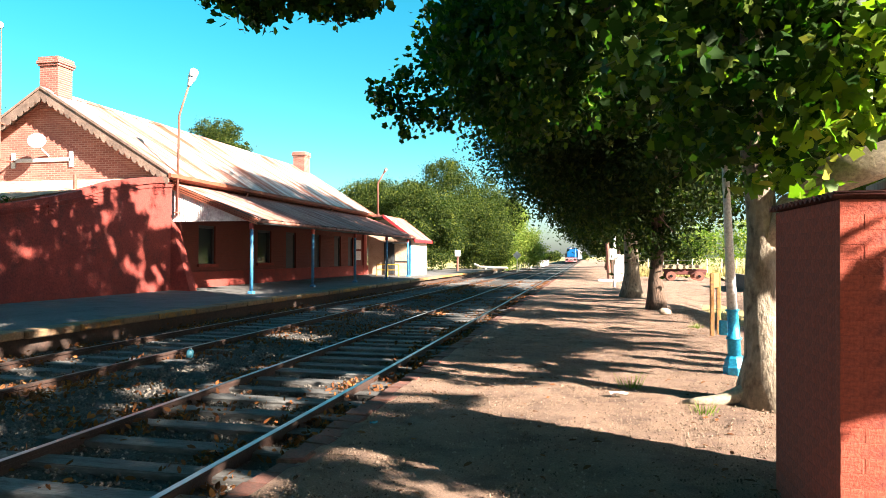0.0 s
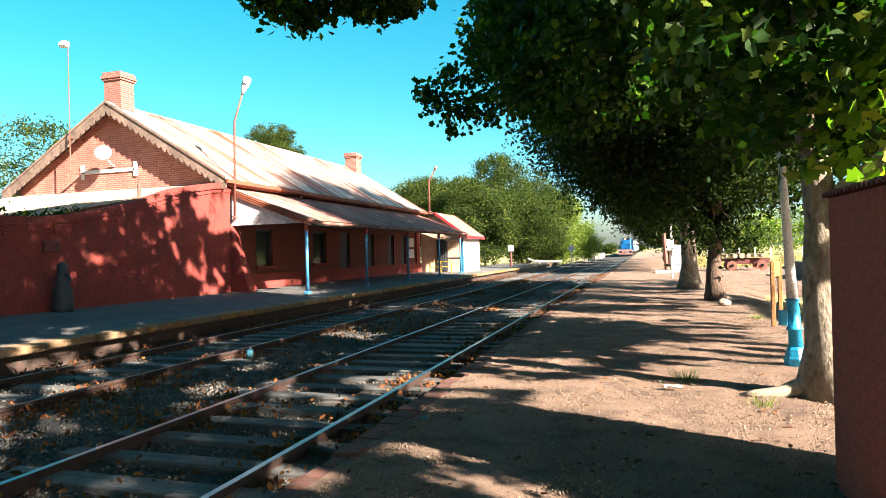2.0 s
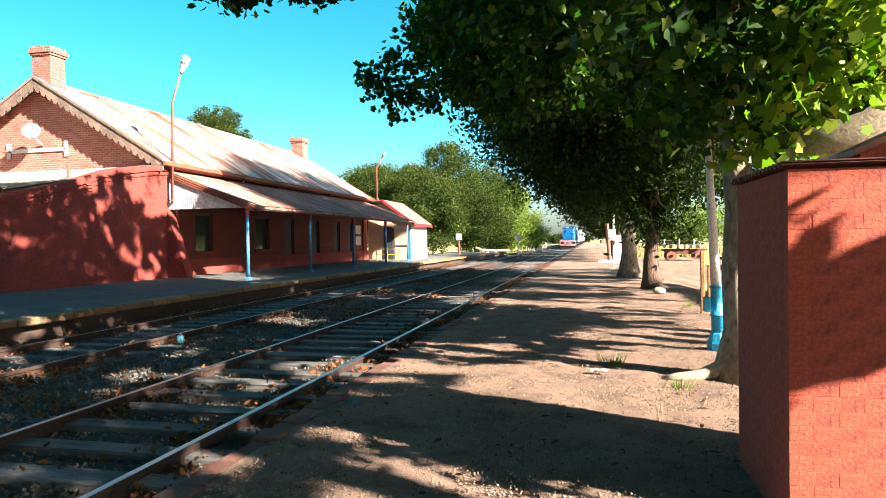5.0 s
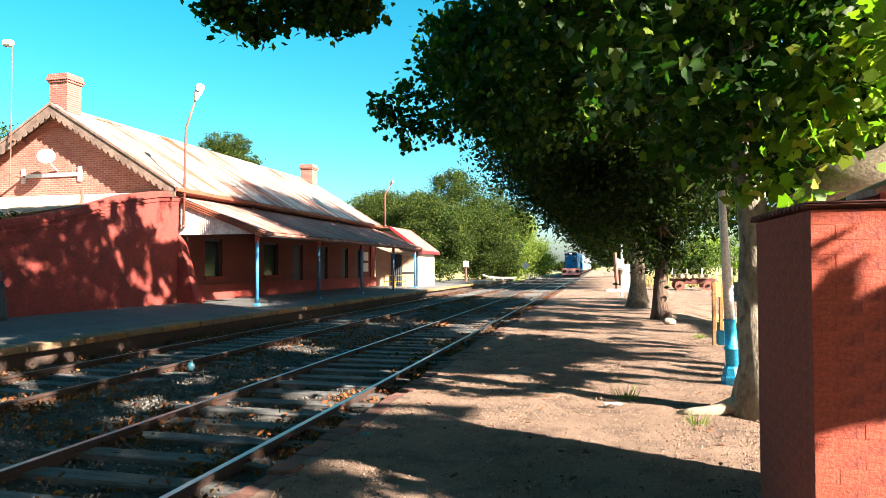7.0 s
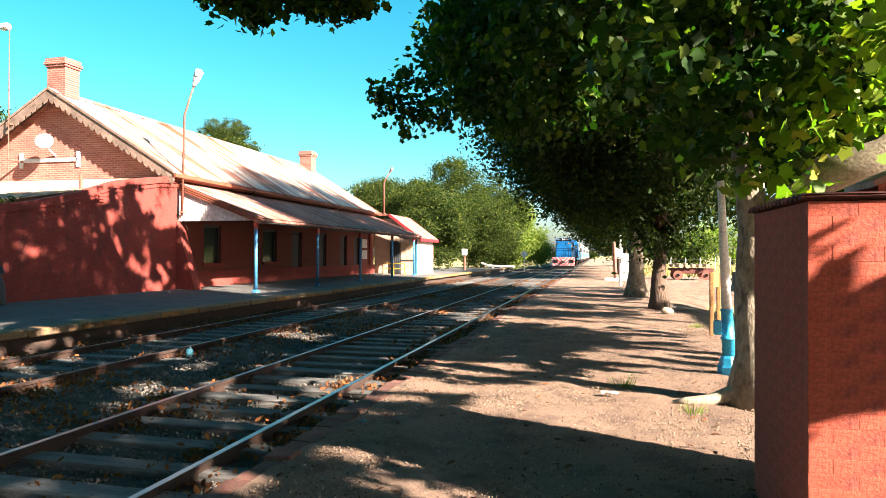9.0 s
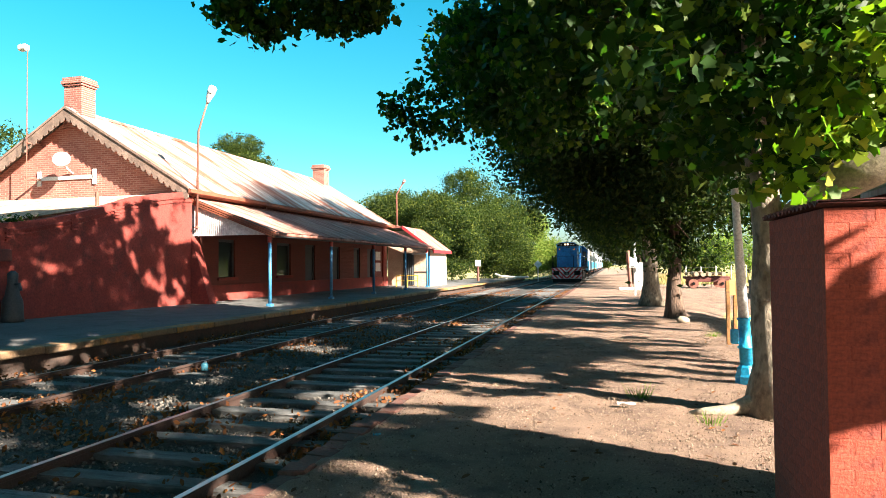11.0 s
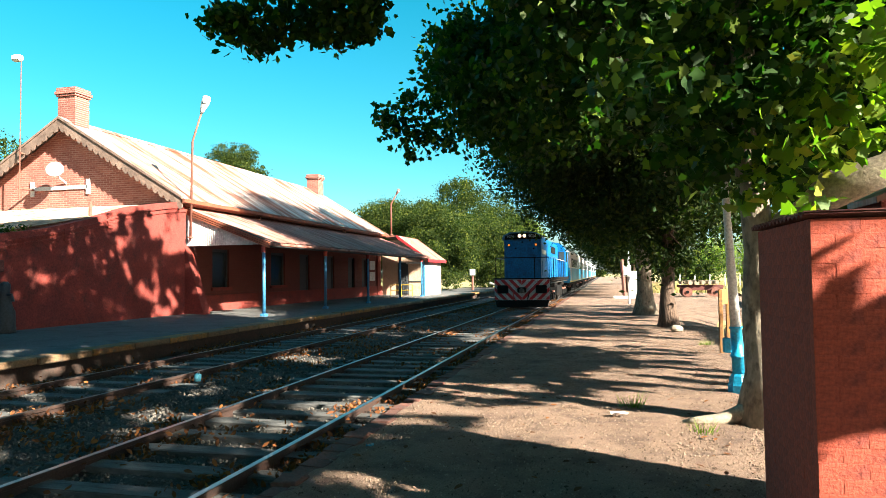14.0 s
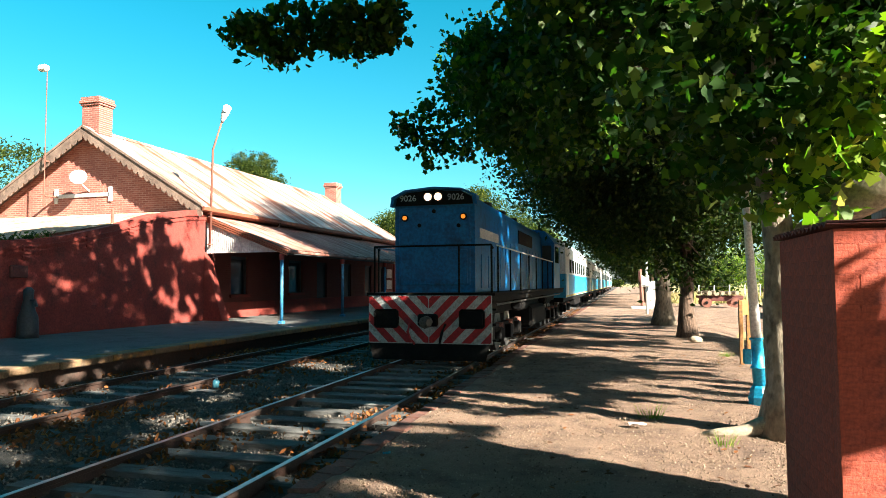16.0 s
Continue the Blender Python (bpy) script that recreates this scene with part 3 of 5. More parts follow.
    prism(bm, [(EAVE_X + 0.003, EAVE_Z - 0.08), (EAVE_X + 0.17, EAVE_Z - 0.08), (EAVE_X + 0.15, EAVE_Z - 0.2), (EAVE_X + 0.08, EAVE_Z - 0.24), (EAVE_X + 0.003, EAVE_Z - 0.2)], "y", Y0 - 0.5, Y1 + 0.3)
    part("gutter", bm, M["wood_orange"], b)
    part("soffit", boxed(-14.349, EAVE_X - 0.06, Y0 - 0.4, Y1 + 0.25, EAVE_Z - 0.26, EAVE_Z - 0.22), M["wood_orange"], b)
    for y in (25.6, 34.8):
        bm = bmesh.new()
        tube(bm, [(EAVE_X + 0.08, y, EAVE_Z - 0.2), (EAVE_X + 0.08, y, EAVE_Z - 0.36), (EAVE_X + 0.02, y - 0.25, EAVE_Z - 0.46), (EAVE_X, y - 0.3, EAVE_Z - 0.62)], [0.05] * 4, 8)
        part("downpipe", bm, M["wood_orange"], b, smooth=True)
    # chimneys
    for x0, x1, y0, y1, z1 in ((-19.55, -18.78, 20.72, 21.4, 8.78), (-19.2, -18.4, 41.0, 41.8, 8.5)):
        ch = part("chimney", boxed(x0, x1, y0, y1, 6.9, z1 - 0.25), M["chim_brick"], b)
        for k, (e, za, zb) in enumerate(((0.05, 0.33, 0.25), (0.09, 0.25, 0.14), (0.05, 0.14, 0.0))):
            part("corbel", boxed(x0 - e, x1 + e, y0 - e, y1 + e, z1 - za, z1 - zb, bevel=0.01), M["chim_brick"], ch)
        part("flue", boxed(x0 + 0.22, x1 - 0.22, y0 + 0.22, y1 - 0.22, z1, z1 + 0.02), M["black"], ch)
    # canopy
    ca, cb = Y0 + 0.08, 41.5
    wxz, ex, ez = 4.17, -10.98, 2.86
    for k in range(20):
        w = (cb - ca) / 20
        bm = bmesh.new()
        sheet(bm, (wx + 0.02, ca + k * w, wxz + (k % 2) * 0.005), (0, w + 0.02, 0), (ex - wx, 0, ez - wxz), 10, 0.011)
        part("canopy_sheet", bm, M["tin_red"], b)
    cs = (wxz - ez) / (ex - wx)
    for k in range(3):
        bm = bmesh.new()
        z = -0.02 - 0.075 * k
        prism(bm, [(wx, wxz + z), (ex, ez + z), (ex, ez + z - 0.05), (wx, wxz + z - 0.05)], "y", ca - 0.06 - 0.015 * (2 - k), ca)
        part("canopy_verge", bm, M["wood_orange"], b)
    part("canopy_beam", boxed(-11.30, -11.16, ca + 0.02, cb - 0.1, 2.70, 2.84), M["door_dark"], b)
    part("canopy_gutter", boxed(ex - 0.02, ex + 0.1, ca, cb, ez - 0.13, ez - 0.03, bevel=0.02), M["tin_red"], b)
    for k in range(14):
        y = ca + 0.6 + k * 1.45
        bm = bmesh.new()
        prism(bm, [(wx, wxz - 0.03), (ex + 0.02, ez - 0.03), (ex + 0.02, ez - 0.13), (wx, wxz - 0.15)], "y", y, y + 0.07)
        part("rafter", bm, M["door_dark"], b)
    # corrugated end panel
    bm = bmesh.new()
    n = 40
    rows = []
    for i in range(n * 4 + 1):
        x = wx + 0.02 + (ex - 0.15 - wx) * i / (n * 4)
        y = ca + 0.03 + 0.009 * math.sin(i * math.pi / 2 + 0.4)
        zt = wxz - 0.2 - cs * (x - wx)
        zb = min(2.78, zt - 0.01)
        rows.append([bm.verts.new((x, y, zb)), bm.verts.new((x, y, zt)), bm.verts.new((x, y + 0.005, zb)), bm.verts.new((x, y + 0.005, zt))])
    for p, q in zip(rows, rows[1:]):
        bm.faces.new((p[0], q[0], q[1], p[1])); bm.faces.new((p[2], p[3], q[3], q[2])); bm.faces.new((p[0], p[2], q[2], q[0]))
    part("end_panel", bm, M["tin_white"], b, "white corrugated metal end panel")
    # canopy posts
    for y in (20.97, 26.05, 31.1, 36.25, 40.75):
        zb = 0.315
        bm = bmesh.new()
        tube(bm, [(-11.23, y, zb + 0.1), (-11.23, y, 2.5)], [0.062, 0.055], 12)
        po = part("canopy_post", bm, M["post_blue"], b, "blue-painted iron column", True)
        part("post_foot", boxed(-11.33, -11.13, y - 0.1, y + 0.1, zb - 0.02, zb + 0.1, bevel=0.02), M["post_blue"], po)
        bm = bmesh.new()
        tube(bm, [(-11.23, y, 2.5), (-11.23, y, 2.54), (-11.23, y, 2.70)], [0.085, 0.075, 0.09], 12)
        part("capital", bm, M["post_red"], po)
    # white iron wall anchor on the gable
    for q in ((-20.75, -18.3, 4.98, 5.12), (-20.85, -20.68, 4.78, 5.34), (-18.36, -18.19, 4.78, 5.34)):
        part("wall_anchor", boxed(q[0], q[1], Y0 - 0.05, Y0 - 0.002, q[2], q[3], bevel=0.01), M["white"], b, "white-painted iron wall anchor")
    # notice boards by the door
    for z in (2.05, 1.35):
        part("notice_board", boxed(wx + 0.005, wx + 0.04, 39.75, 40.65, z, z + 0.55, bevel=0.01), M["white"], b, "white notice board")
    part("corner_pilaster", boxed(wx + 0.002, wx + 0.12, 41.0, 41.4, 0.3, 4.0, bevel=0.01), M["red_plaster"], b)


def wall_top(y):
    pts = [(3.0, 2.72), (13.0, 2.74), (13.8, 2.83), (14.8, 2.99), (15.5, 3.15), (16.5, 3.40), (18.1, 3.90), (19.9, 4.22), (20.85, 4.32)]
    return float(np.interp(y, [p[0] for p in pts], [p[1] for p in pts]))


def build_yard():
    w = root("yard_wall", "tall red plastered yard wall with a sloping top along the platform", "wall", kind="structure")
    ys = list(np.linspace(3.0, Y0, 50))
    bm = bmesh.new()
    prism(bm, [(3.0, 0.2)] + [(y, wall_top(y)) for y in ys] + [(Y0, 0.2)], "x", -14.5, -14.2)
    part("wall_face", bm, M["red_plaster"], w)
    for k, dz in enumerate((0.16, 0.30)):
        bm = bmesh.new()
        prism(bm, [(y, wall_top(y) - dz) for y in ys] + [(y, wall_top(y) - dz - 0.05) for y in ys[::-1]], "x", -14.2, -14.165 + 0.012 * (1 - k))
        part("string_course", bm, M["red_plaster"], w)
    for y in (12.2, 13.6, 15.6, 17.2):
        for k in range(4):
            z = wall_top(y) - 0.18 - k * 0.085
            part("vent_brick", boxed(-14.2, -14.15, y - 0.11, y + 0.11, z - 0.03, z + 0.03, bevel=0.006), M["red_plaster"], w)
    s = root("lean_to", "lean-to shed against the gable with a sunlit faded tin roof", "shed")
    for k in range(12):
        bm = bmesh.new()
        sheet(bm, (-24.0 + k * 0.79, Y0 - 0.02, 4.30 + 0.005 * (k % 2)), (0.80, 0, 0), (0, -7.9, -1.62), 9, 0.012)
        part("roof_sheet", bm, M["shed_tin"], s)
    part("wall", boxed(-24.0, -14.51, 12.9, 13.1, 0.2, 2.6), M["red_plaster"], s)
    bm = bmesh.new()
    tube(bm, [(-14.7, 17.0, 3.2), (-14.7, 17.0, 3.95)], [0.05, 0.05], 8)
    part("vent_pipe", bm, M["rust_pole"], s)
    # weeds growing on top of the wall
    r = np.random.RandomState(12)
    p = np.stack([r.uniform(-14.6, -14.25, 260), r.uniform(10.5, 14.6, 260), np.zeros(260)], -1)
    p[:, 2] = [wall_top(y) + abs(r.normal()) * 0.09 for y in p[:, 1]]
    wd = leaves("wall_weeds", r, p, 0.12, M["leaf_bush"])
    tagged(wd, "small dry weeds growing along the wall top", "weeds", kind="stuff")


def build_annex():
    a = root("annex", "small cream and white annex with a red-edged tin roof", "annex building")
    xr, ya, yb, ze, zr = -11.4, 42.05, 46.2, 2.72, 4.2
    part("front_wall", boxed(-14.3, -12.45, ya, ya + 0.3, 0.2, 4.0), M["cream"], a)
    part("pink_wall", boxed(-12.45, xr, ya - 0.03, ya + 0.3, 0.2, ze), M["cream"], a)
    bm = bmesh.new()
    prism(bm, [(-12.45, ze + 0.003), (xr, ze + 0.003), (-12.45, 3.7)], "y", ya - 0.03, ya + 0.3)
    part("gable_infill", bm, M["cream"], a)
    part("side_wall", boxed(xr - 0.3, xr + 0.003, ya + 0.3, yb, 0.2, ze - 0.02), M["white_wall"], a, "white-painted side wall")
    part("back_wall", boxed(-14.3, xr, yb, yb + 0.3, 0.2, 2.6), M["cream"], a)
    bm = bmesh.new()
    prism(bm, [(-14.3, 4.3), (-13.2, 4.3), (-11.1, ze + 0.02), (-11.1, ze - 0.06), (-13.2, 4.2), (-14.3, 4.2)], "y", ya - 0.25, yb + 0.5)
    part("roof", bm, M["tin_red"], a)
    bm = bmesh.new()
    prism(bm, [(-13.2, 4.33), (-11.06, ze + 0.05), (-11.06, ze - 0.12), (-13.2, 4.13)], "y", ya - 0.32, ya - 0.253)
    part("verge_board", bm, M["sign_red"], a, "red-painted verge board")
    part("eave_board", boxed(-11.1, -11.05, ya - 0.25, yb + 0.5, ze - 0.2, ze - 0.01), M["sign_red"], a)
    part("corner_trim", boxed(xr - 0.06, xr + 0.03, ya - 0.07, ya + 0.02, 0.3, ze - 0.1), M["post_blue"], a, "blue-painted corner post")
    d = part("door", boxed(-13.2, -12.5, ya - 0.07, ya - 0.005, 0.42, 2.5), M["door_dark"], a)
    for k in range(5):
        part("slat", boxed(-13.15 + k * 0.13, -13.08 + k * 0.13, ya - 0.1, ya - 0.072, 0.5, 2.42, bevel=0.008), M["door_dark"], d)
    part("awning", boxed(-12.5, -11.5, ya - 0.5, ya - 0.035, 2.42, 2.52, bevel=0.02), M["lamp_grey"], a)
    part("ledge", boxed(-12.4, -11.5, ya - 0.08, ya - 0.033, 1.25, 1.31), M["door_dark"], a)
    rl = root("yellow_barrier", "yellow tubular barrier standing on the platform", "barrier")
    for z in (0.75, 1.08):
        bm = bmesh.new(); tube(bm, [(-12.9, 39.6, z), (-11.5, 39.6, z)], [0.025, 0.025], 8)
        part("rail", bm, M["yellow"], rl)
    for x in (-12.9, -12.2, -11.5):
        bm = bmesh.new(); tube(bm, [(x, 39.6, 0.36), (x, 39.6, 1.09)], [0.03, 0.03], 8)
        part("upright", bm, M["yellow"], rl)


def lamp_post(name, label, base, bend, tip, tilt, r0, colour, hs=0.82, shell="white"):
    lp = root(name, label, "lamp post")
    bm = bmesh.new()
    tube(bm, [base, bend, tip], [r0, r0 * 0.85, r0 * 0.7], 8)
    part("pole", bm, colour, lp, smooth=True)
    d = Vector(tilt).normalized()
    t = Vector(tip)
    bm = bmesh.new()
    tube(bm, [t, t + d * 0.12 * hs, t + d * 0.4 * hs, t + d * 0.72 * hs, t + d * 0.8 * hs], [0.05 * hs, 0.09 * hs, 0.16 * hs, 0.18 * hs, 0.09 * hs], 10)
    hd = part("lamp_head", bm, M[shell], lp, "street-lamp housing", True)
    bm = bmesh.new()
    disc(bm, t + d * 0.6 * hs + Vector((0.05, -0.13, -0.05)) * hs, (0.25, -0.9, -0.2), 0.10 * hs, 0.12 * hs, 12)
    part("lens", bm, M["lamp_grey"], hd)
    bm = bmesh.new()
    disc(bm, Vector(base) + Vector((0, 0, 0.06)), (0, 0, 1), r0 * 2.2, 0.05, 10)
    part("bracket", bm, M["rust_pole"], lp)
    return lp


def build_roof_things():
    lamp_post("station_lamp", "rusty bent lamp post with a white lamp head", (-13.98, 20.82, 3.02), (-13.9, 20.8, 6.45), (-13.52, 20.75, 7.4), (0.38, 0, 0.9), 0.045, M["rust_pole"])
    lamp_post("station_lamp", "rusty lamp post with a small rusty head beyond the roof", (-13.6, 41.9, 4.3), (-13.6, 41.9, 6.4), (-13.25, 41.9, 7.0), (0.5, 0, 0.8), 0.06, M["rust_pole"], 0.55, "rust_pole")
    mast = root("gable_mast", "thin mast with a white floodlight fixed to the gable", "mast")
    bm = bmesh.new(); tube(bm, [(-20.7, 20.2, 4.6), (-20.7, 20.2, 9.8)], [0.022, 0.016], 8)
    part("pole", bm, M["rust_pole"], mast)
    for z in (5.0, 6.3):
        part("clamp", boxed(-20.75, -20.65, 20.19, 20.86, z, z + 0.05), M["rust_pole"], mast)
    bm = bmesh.new(); box(bm, -21.05, -20.65, 20.05, 20.3, 9.74, 9.98, bevel=0.06)
    part("floodlight", bm, M["white"], mast)
    dish = root("satellite_dish", "white satellite dish bracketed to the gable", "satellite dish")
    bm = bmesh.new()
    n = Vector((0.5, -0.8, 0.35)).normalized(); s = n.orthogonal().normalized(); t = n.cross(s)
    c = Vector((-19.2, 20.28, 5.62))
    rings = []
    for off in (0, -0.015):
        for k in range(6):
            rr = 0.29 * (k + 0.05) / 5
            rings.append([bm.verts.new(c + (s * math.cos(a) + t * math.sin(a)) * rr + n * (0.09 * (rr / 0.29) ** 2 + off)) for a in [2 * math.pi * i / 24 for i in range(24)]])
    for h in (0, 6):
        for k in range(5):
            for i in range(24):
                j = (i + 1) % 24
                bm.faces.new((rings[h + k][i], rings[h + k][j], rings[h + k + 1][j], rings[h + k + 1][i]))
    for i in range(24):
        bm.faces.new((rings[5][i], rings[5][(i + 1) % 24], rings[11][(i + 1) % 24], rings[11][i]))
    part("reflector", bm, M["white"], dish, smooth=True)
    bm = bmesh.new(); tube(bm, [c - n * 0.02, c - n * 0.3 + Vector((0, 0.1, -0.1)), (-19.25, Y0 - 0.0, 5.2)], [0.03] * 3, 8)
    part("bracket", bm, M["lamp_grey"], dish)
    bm = bmesh.new(); dn = (Vector((0, 0, -1)) + n * n.z).normalized(); tube(bm, [c + dn * 0.28 + n * 0.07, c + dn * 0.16 + n * 0.3], [0.009, 0.009], 6)
    part("arm", bm, M["lamp_grey"], dish)
    bm = bmesh.new(); disc(bm, c + dn * 0.16 + n * 0.3, n, 0.025, 0.07, 10)
    part("receiver", bm, M["lamp_grey"], dish)


# ---- brick block by the path ----
def build_pillar():
    p = root("brick_pillar", "square red-painted brick block with a corrugated top", "brick pillar", pose(1.172, 4.5, 0, 0, 0, 1.2))
    W, D, H = 1.7, 1.12, 1.92
    part("core", boxed(0.0012, W, 0.0012, D - 0.0012, -0.1, H - 0.003), M["pillar_joint"], p)
    r = random.Random(2)
    rows = 24
    h = H / rows
    shared = {}
    def brick_mesh(kind, sx, sy):
        out = []
        for k in range(5):
            bm = boxed(0, sx, 0, sy, 0, h - 0.0012, bevel=0.0012)
            for v in bm.verts:
                v.co += Vector((r.uniform(-0.0006, 0.0006), r.uniform(-0.0006, 0.0006), r.uniform(-0.0012, 0.0012)))
            me = bpy.data.meshes.new("brick")
            bmesh.ops.recalc_face_normals(bm, faces=bm.faces)
            bm.to_mesh(me); bm.free(); me.materials.append(M["pillar_brick"])
            out.append(me)
        shared[kind] = out
    brick_mesh("front", 0.2412, 0.11)
    brick_mesh("side", 0.11, 0.2412)
    def lay(kind, x, y, z):
        ob = new("brick", r.choice(shared[kind]))
        ob.parent = p
        ob.matrix_basis = pose(x + r.uniform(-0.001, 0.001), y + r.uniform(-0.001, 0.001), z)
    for k in range(rows):
        z = k * h
        off = 0.0 if k % 2 else 0.12
        x = off
        while x + 0.235 <= 1.15:
            lay("front", x, 0.0, z); x += 0.242
        y = 0.12 if k % 2 else 0.0
        while y + 0.235 <= D + 0.01:
            lay("side", 0.0, y, z); y += 0.242
    # corrugated cap, ends showing along the side
    bm = bmesh.new()
    sheet(bm, (-0.035, -0.03, H + 0.03), (0, D + 0.06, 0), (W, 0, 0.01), 15, 0.014, 0.012)
    part("cap", bm, M["cart_red"], p, "dark corrugated cap sheet")
    bm = bmesh.new()
    prism(bm, [(0.62, H + 0.045), (0.62, H + 0.15), (W, H + 0.64), (W, H + 0.045)], "y", 0.72, D)
    part("raised_gable", bm, M["pillar_joint"], p, "red wall rising in a slope behind the block's top")
    bm = bmesh.new()
    prism(bm, [(0.58, H + 0.135), (0.58, H + 0.175), (W, H + 0.685), (W, H + 0.645)], "y", 0.68, D + 0.03)
    part("verge_sheet", bm, M["tin"], p)


# ---- path things ----
def ring_stack(bm, x, y, prof, sides, lean=0.0):
    tube(bm, [(x + lean * z, y, z) for z, _ in prof], [q for _, q in prof], sides)


def build_path_things():
    lp = root("lamp_column", "cast lamp column, bright blue below and weathered white above", "lamp post")
    bm = bmesh.new()
    ring_stack(bm, 1.87, 10.42, [(-0.05, 0.16), (0.10, 0.16), (0.13, 0.145), (0.22, 0.12), (0.25, 0.095)], 8, -0.045)
    part("base", bm, M["pole_blue"], lp)
    bm = bmesh.new()
    ring_stack(bm, 1.87, 10.42, [(0.24, 0.09), (0.47, 0.085), (0.475, 0.105), (0.50, 0.105), (0.51, 0.085), (0.86, 0.075), (0.865, 0.09), (0.89, 0.09)], 14, -0.045)
    part("lower_shaft", bm, M["pole_blue"], lp, "blue-painted lower shaft", True)
    bm = bmesh.new()
    ring_stack(bm, 1.87, 10.42, [(0.885, 0.07), (2.4, 0.05), (4.6, 0.04)], 12, -0.045)
    part("upper_shaft", bm, M["pole_white"], lp, "weathered white upper shaft", True)
    part("switch_box", boxed(1.65, 1.75, 10.30, 10.40, 0.54, 0.74, bevel=0.012), M["pole_blue"], lp, "bright blue switch box")
    pp = root("post_pair", "two rusty amber-painted posts joined at the top", "post")
    for x, y in ((2.37, 15.05), (2.58, 15.5)):
        part("post", boxed(x - 0.04, x + 0.04, y - 0.04, y + 0.04, -0.05, 1.28, bevel=0.01), M["amber_paint"], pp)
    bm = bmesh.new()
    prism(bm, [(2.335, 15.03), (2.365, 15.01), (2.615, 15.52), (2.585, 15.54)], "z", 0.98, 1.285)
    part("top_board", bm, M["amber_paint"], pp)
    st = root("white_stone", "pale rough stone lying by a tree trunk", "stone")
    bm = bmesh.new(); bmesh.ops.create_icosphere(bm, subdivisions=2, radius=0.15)
    for v in bm.verts:
        v.co = Vector((v.co.x * 1.2, v.co.y, v.co.z * 0.75)) * (1 + 0.25 * noise.noise(v.co * 5)) + Vector((1.98, 20.0, 0.08))
    part("rock", bm, M["log"], st)
    bt = root("plastic_bottle", "pale blue crushed plastic bottle lying on the ballast", "bottle")
    bm = bmesh.new(); tube(bm, [(-6.56, 10.40, -0.08), (-6.56, 10.4, -0.07), (-6.55, 10.4, 0.03), (-6.545, 10.4, 0.06)], [0.05, 0.06, 0.058, 0.022], 12)
    part("body", bm, M["plastic"], bt, smooth=True)
    bm = bmesh.new(); disc(bm, (-6.543, 10.4, 0.07), (0, 0, 1), 0.02, 0.025, 10)
    part("cap", bm, M["white"], bt)
    # meter box on a white pole
    mb = root("meter_pole", "white pole carrying a white meter box", "utility pole")
    bm = bmesh.new(); tube(bm, [(1.3, 37.6, -0.1), (1.3, 37.6, 2.9)], [0.06, 0.05], 10)
    part("pole", bm, M["white"], mb)
    part("box", boxed(1.02, 1.42, 37.38, 37.55, 1.45, 2.05, bevel=0.02), M["white"], mb)
    part("small_box", boxed(1.4, 1.62, 37.38, 37.5, 1.35, 1.75, bevel=0.02), M["lamp_grey"], mb)
    bp = root("rusty_rail_post", "leaning rust-brown post on a concrete footing", "post")
    bm = bmesh.new(); tube(bm, [(1.3, 46.0, -0.05), (1.15, 46.0, 2.55)], [0.13, 0.12], 8)
    part("post", bm, M["rust_pole"], bp)
    part("footing", boxed(0.55, 1.9, 44.9, 45.8, -0.05, 0.14, bevel=0.03), M["white_wall"], bp, "pale concrete slab")
    part("white_block", boxed(1.62, 2.35, 46.2, 47.0, -0.05, 1.75, bevel=0.05), M["white_wall"], bp, "whitewashed block")
    # cart with logs
    ct = root("cart", "rusty red four-wheeled trolley loaded with pale logs", "trolley")
    part("deck", boxed(4.9, 7.7, 47.6, 49.2, 0.62, 0.78, bevel=0.02), M["cart_red"], ct)
    part("side_beam", boxed(4.95, 7.65, 47.5, 47.62, 0.42, 0.66, bevel=0.02), M["cart_red"], ct)
    for x in (5.4, 7.2):
        for y in (47.45, 49.3):
            bm = bmesh.new(); disc(bm, (x, y, 0.32), (0, 1, 0), 0.32, 0.12, 16)
            wh = part("wheel", bm, M["rust_pole"], ct)
            bm = bmesh.new(); disc(bm, (x, y - 0.07, 0.32), (0, 1, 0), 0.1, 0.1, 10)
            part("hub", bm, M["black"], wh)
    r = random.Random(8)
    for k in range(6):
        x, z = (5.15 + k * 0.42, 0.95) if k < 6 else (5.4 + (k - 6) * 0.43, 1.24)
        q = r.uniform(0.11, 0.17)
        lg = root("log", "pale sawn log lying on the trolley", "log", group="logs on the trolley")
        bm = bmesh.new()
        tube(bm, [(x, 47.35 + r.uniform(-.15, .15), z), (x + r.uniform(-.05, .05), 48.4, z + 0.01), (x, 49.5, z)], [q, q * 0.96, q], 10)
        part("trunk_piece", bm, M["log"], lg)
    lw = root("low_wall", "low grey concrete wall at the yard's edge", "wall", kind="structure")
    part("wall_face", boxed(7.4, 7.7, 33, 40, -0.3, 0.75, bevel=0.02), M["pave"], lw)
    # wire fence along the field
    fe = root("field_fence", "wire fence with slim wooden posts along the field", "fence")
    for k in range(16):
        x = 2.6 + k * 1.3
        bm = bmesh.new(); tube(bm, [(x, 62 + k * 0.3, -0.1), (x + 0.03, 62 + k * 0.3, 1.45)], [0.06, 0.05], 6)
        part("post", bm, M["lamp_grey"], fe)
    for z in (0.5, 0.9, 1.3):
        bm = bmesh.new(); tube(bm, [(2.6, 62, z), (22.1, 66.5, z)], [0.008, 0.008], 4)
        part("wire", bm, M["steel"], fe)
    # crossing fence and sign beyond the platform
    sg = root("diamond_sign", "white diamond-shaped sign on a post beside the track", "railway sign")
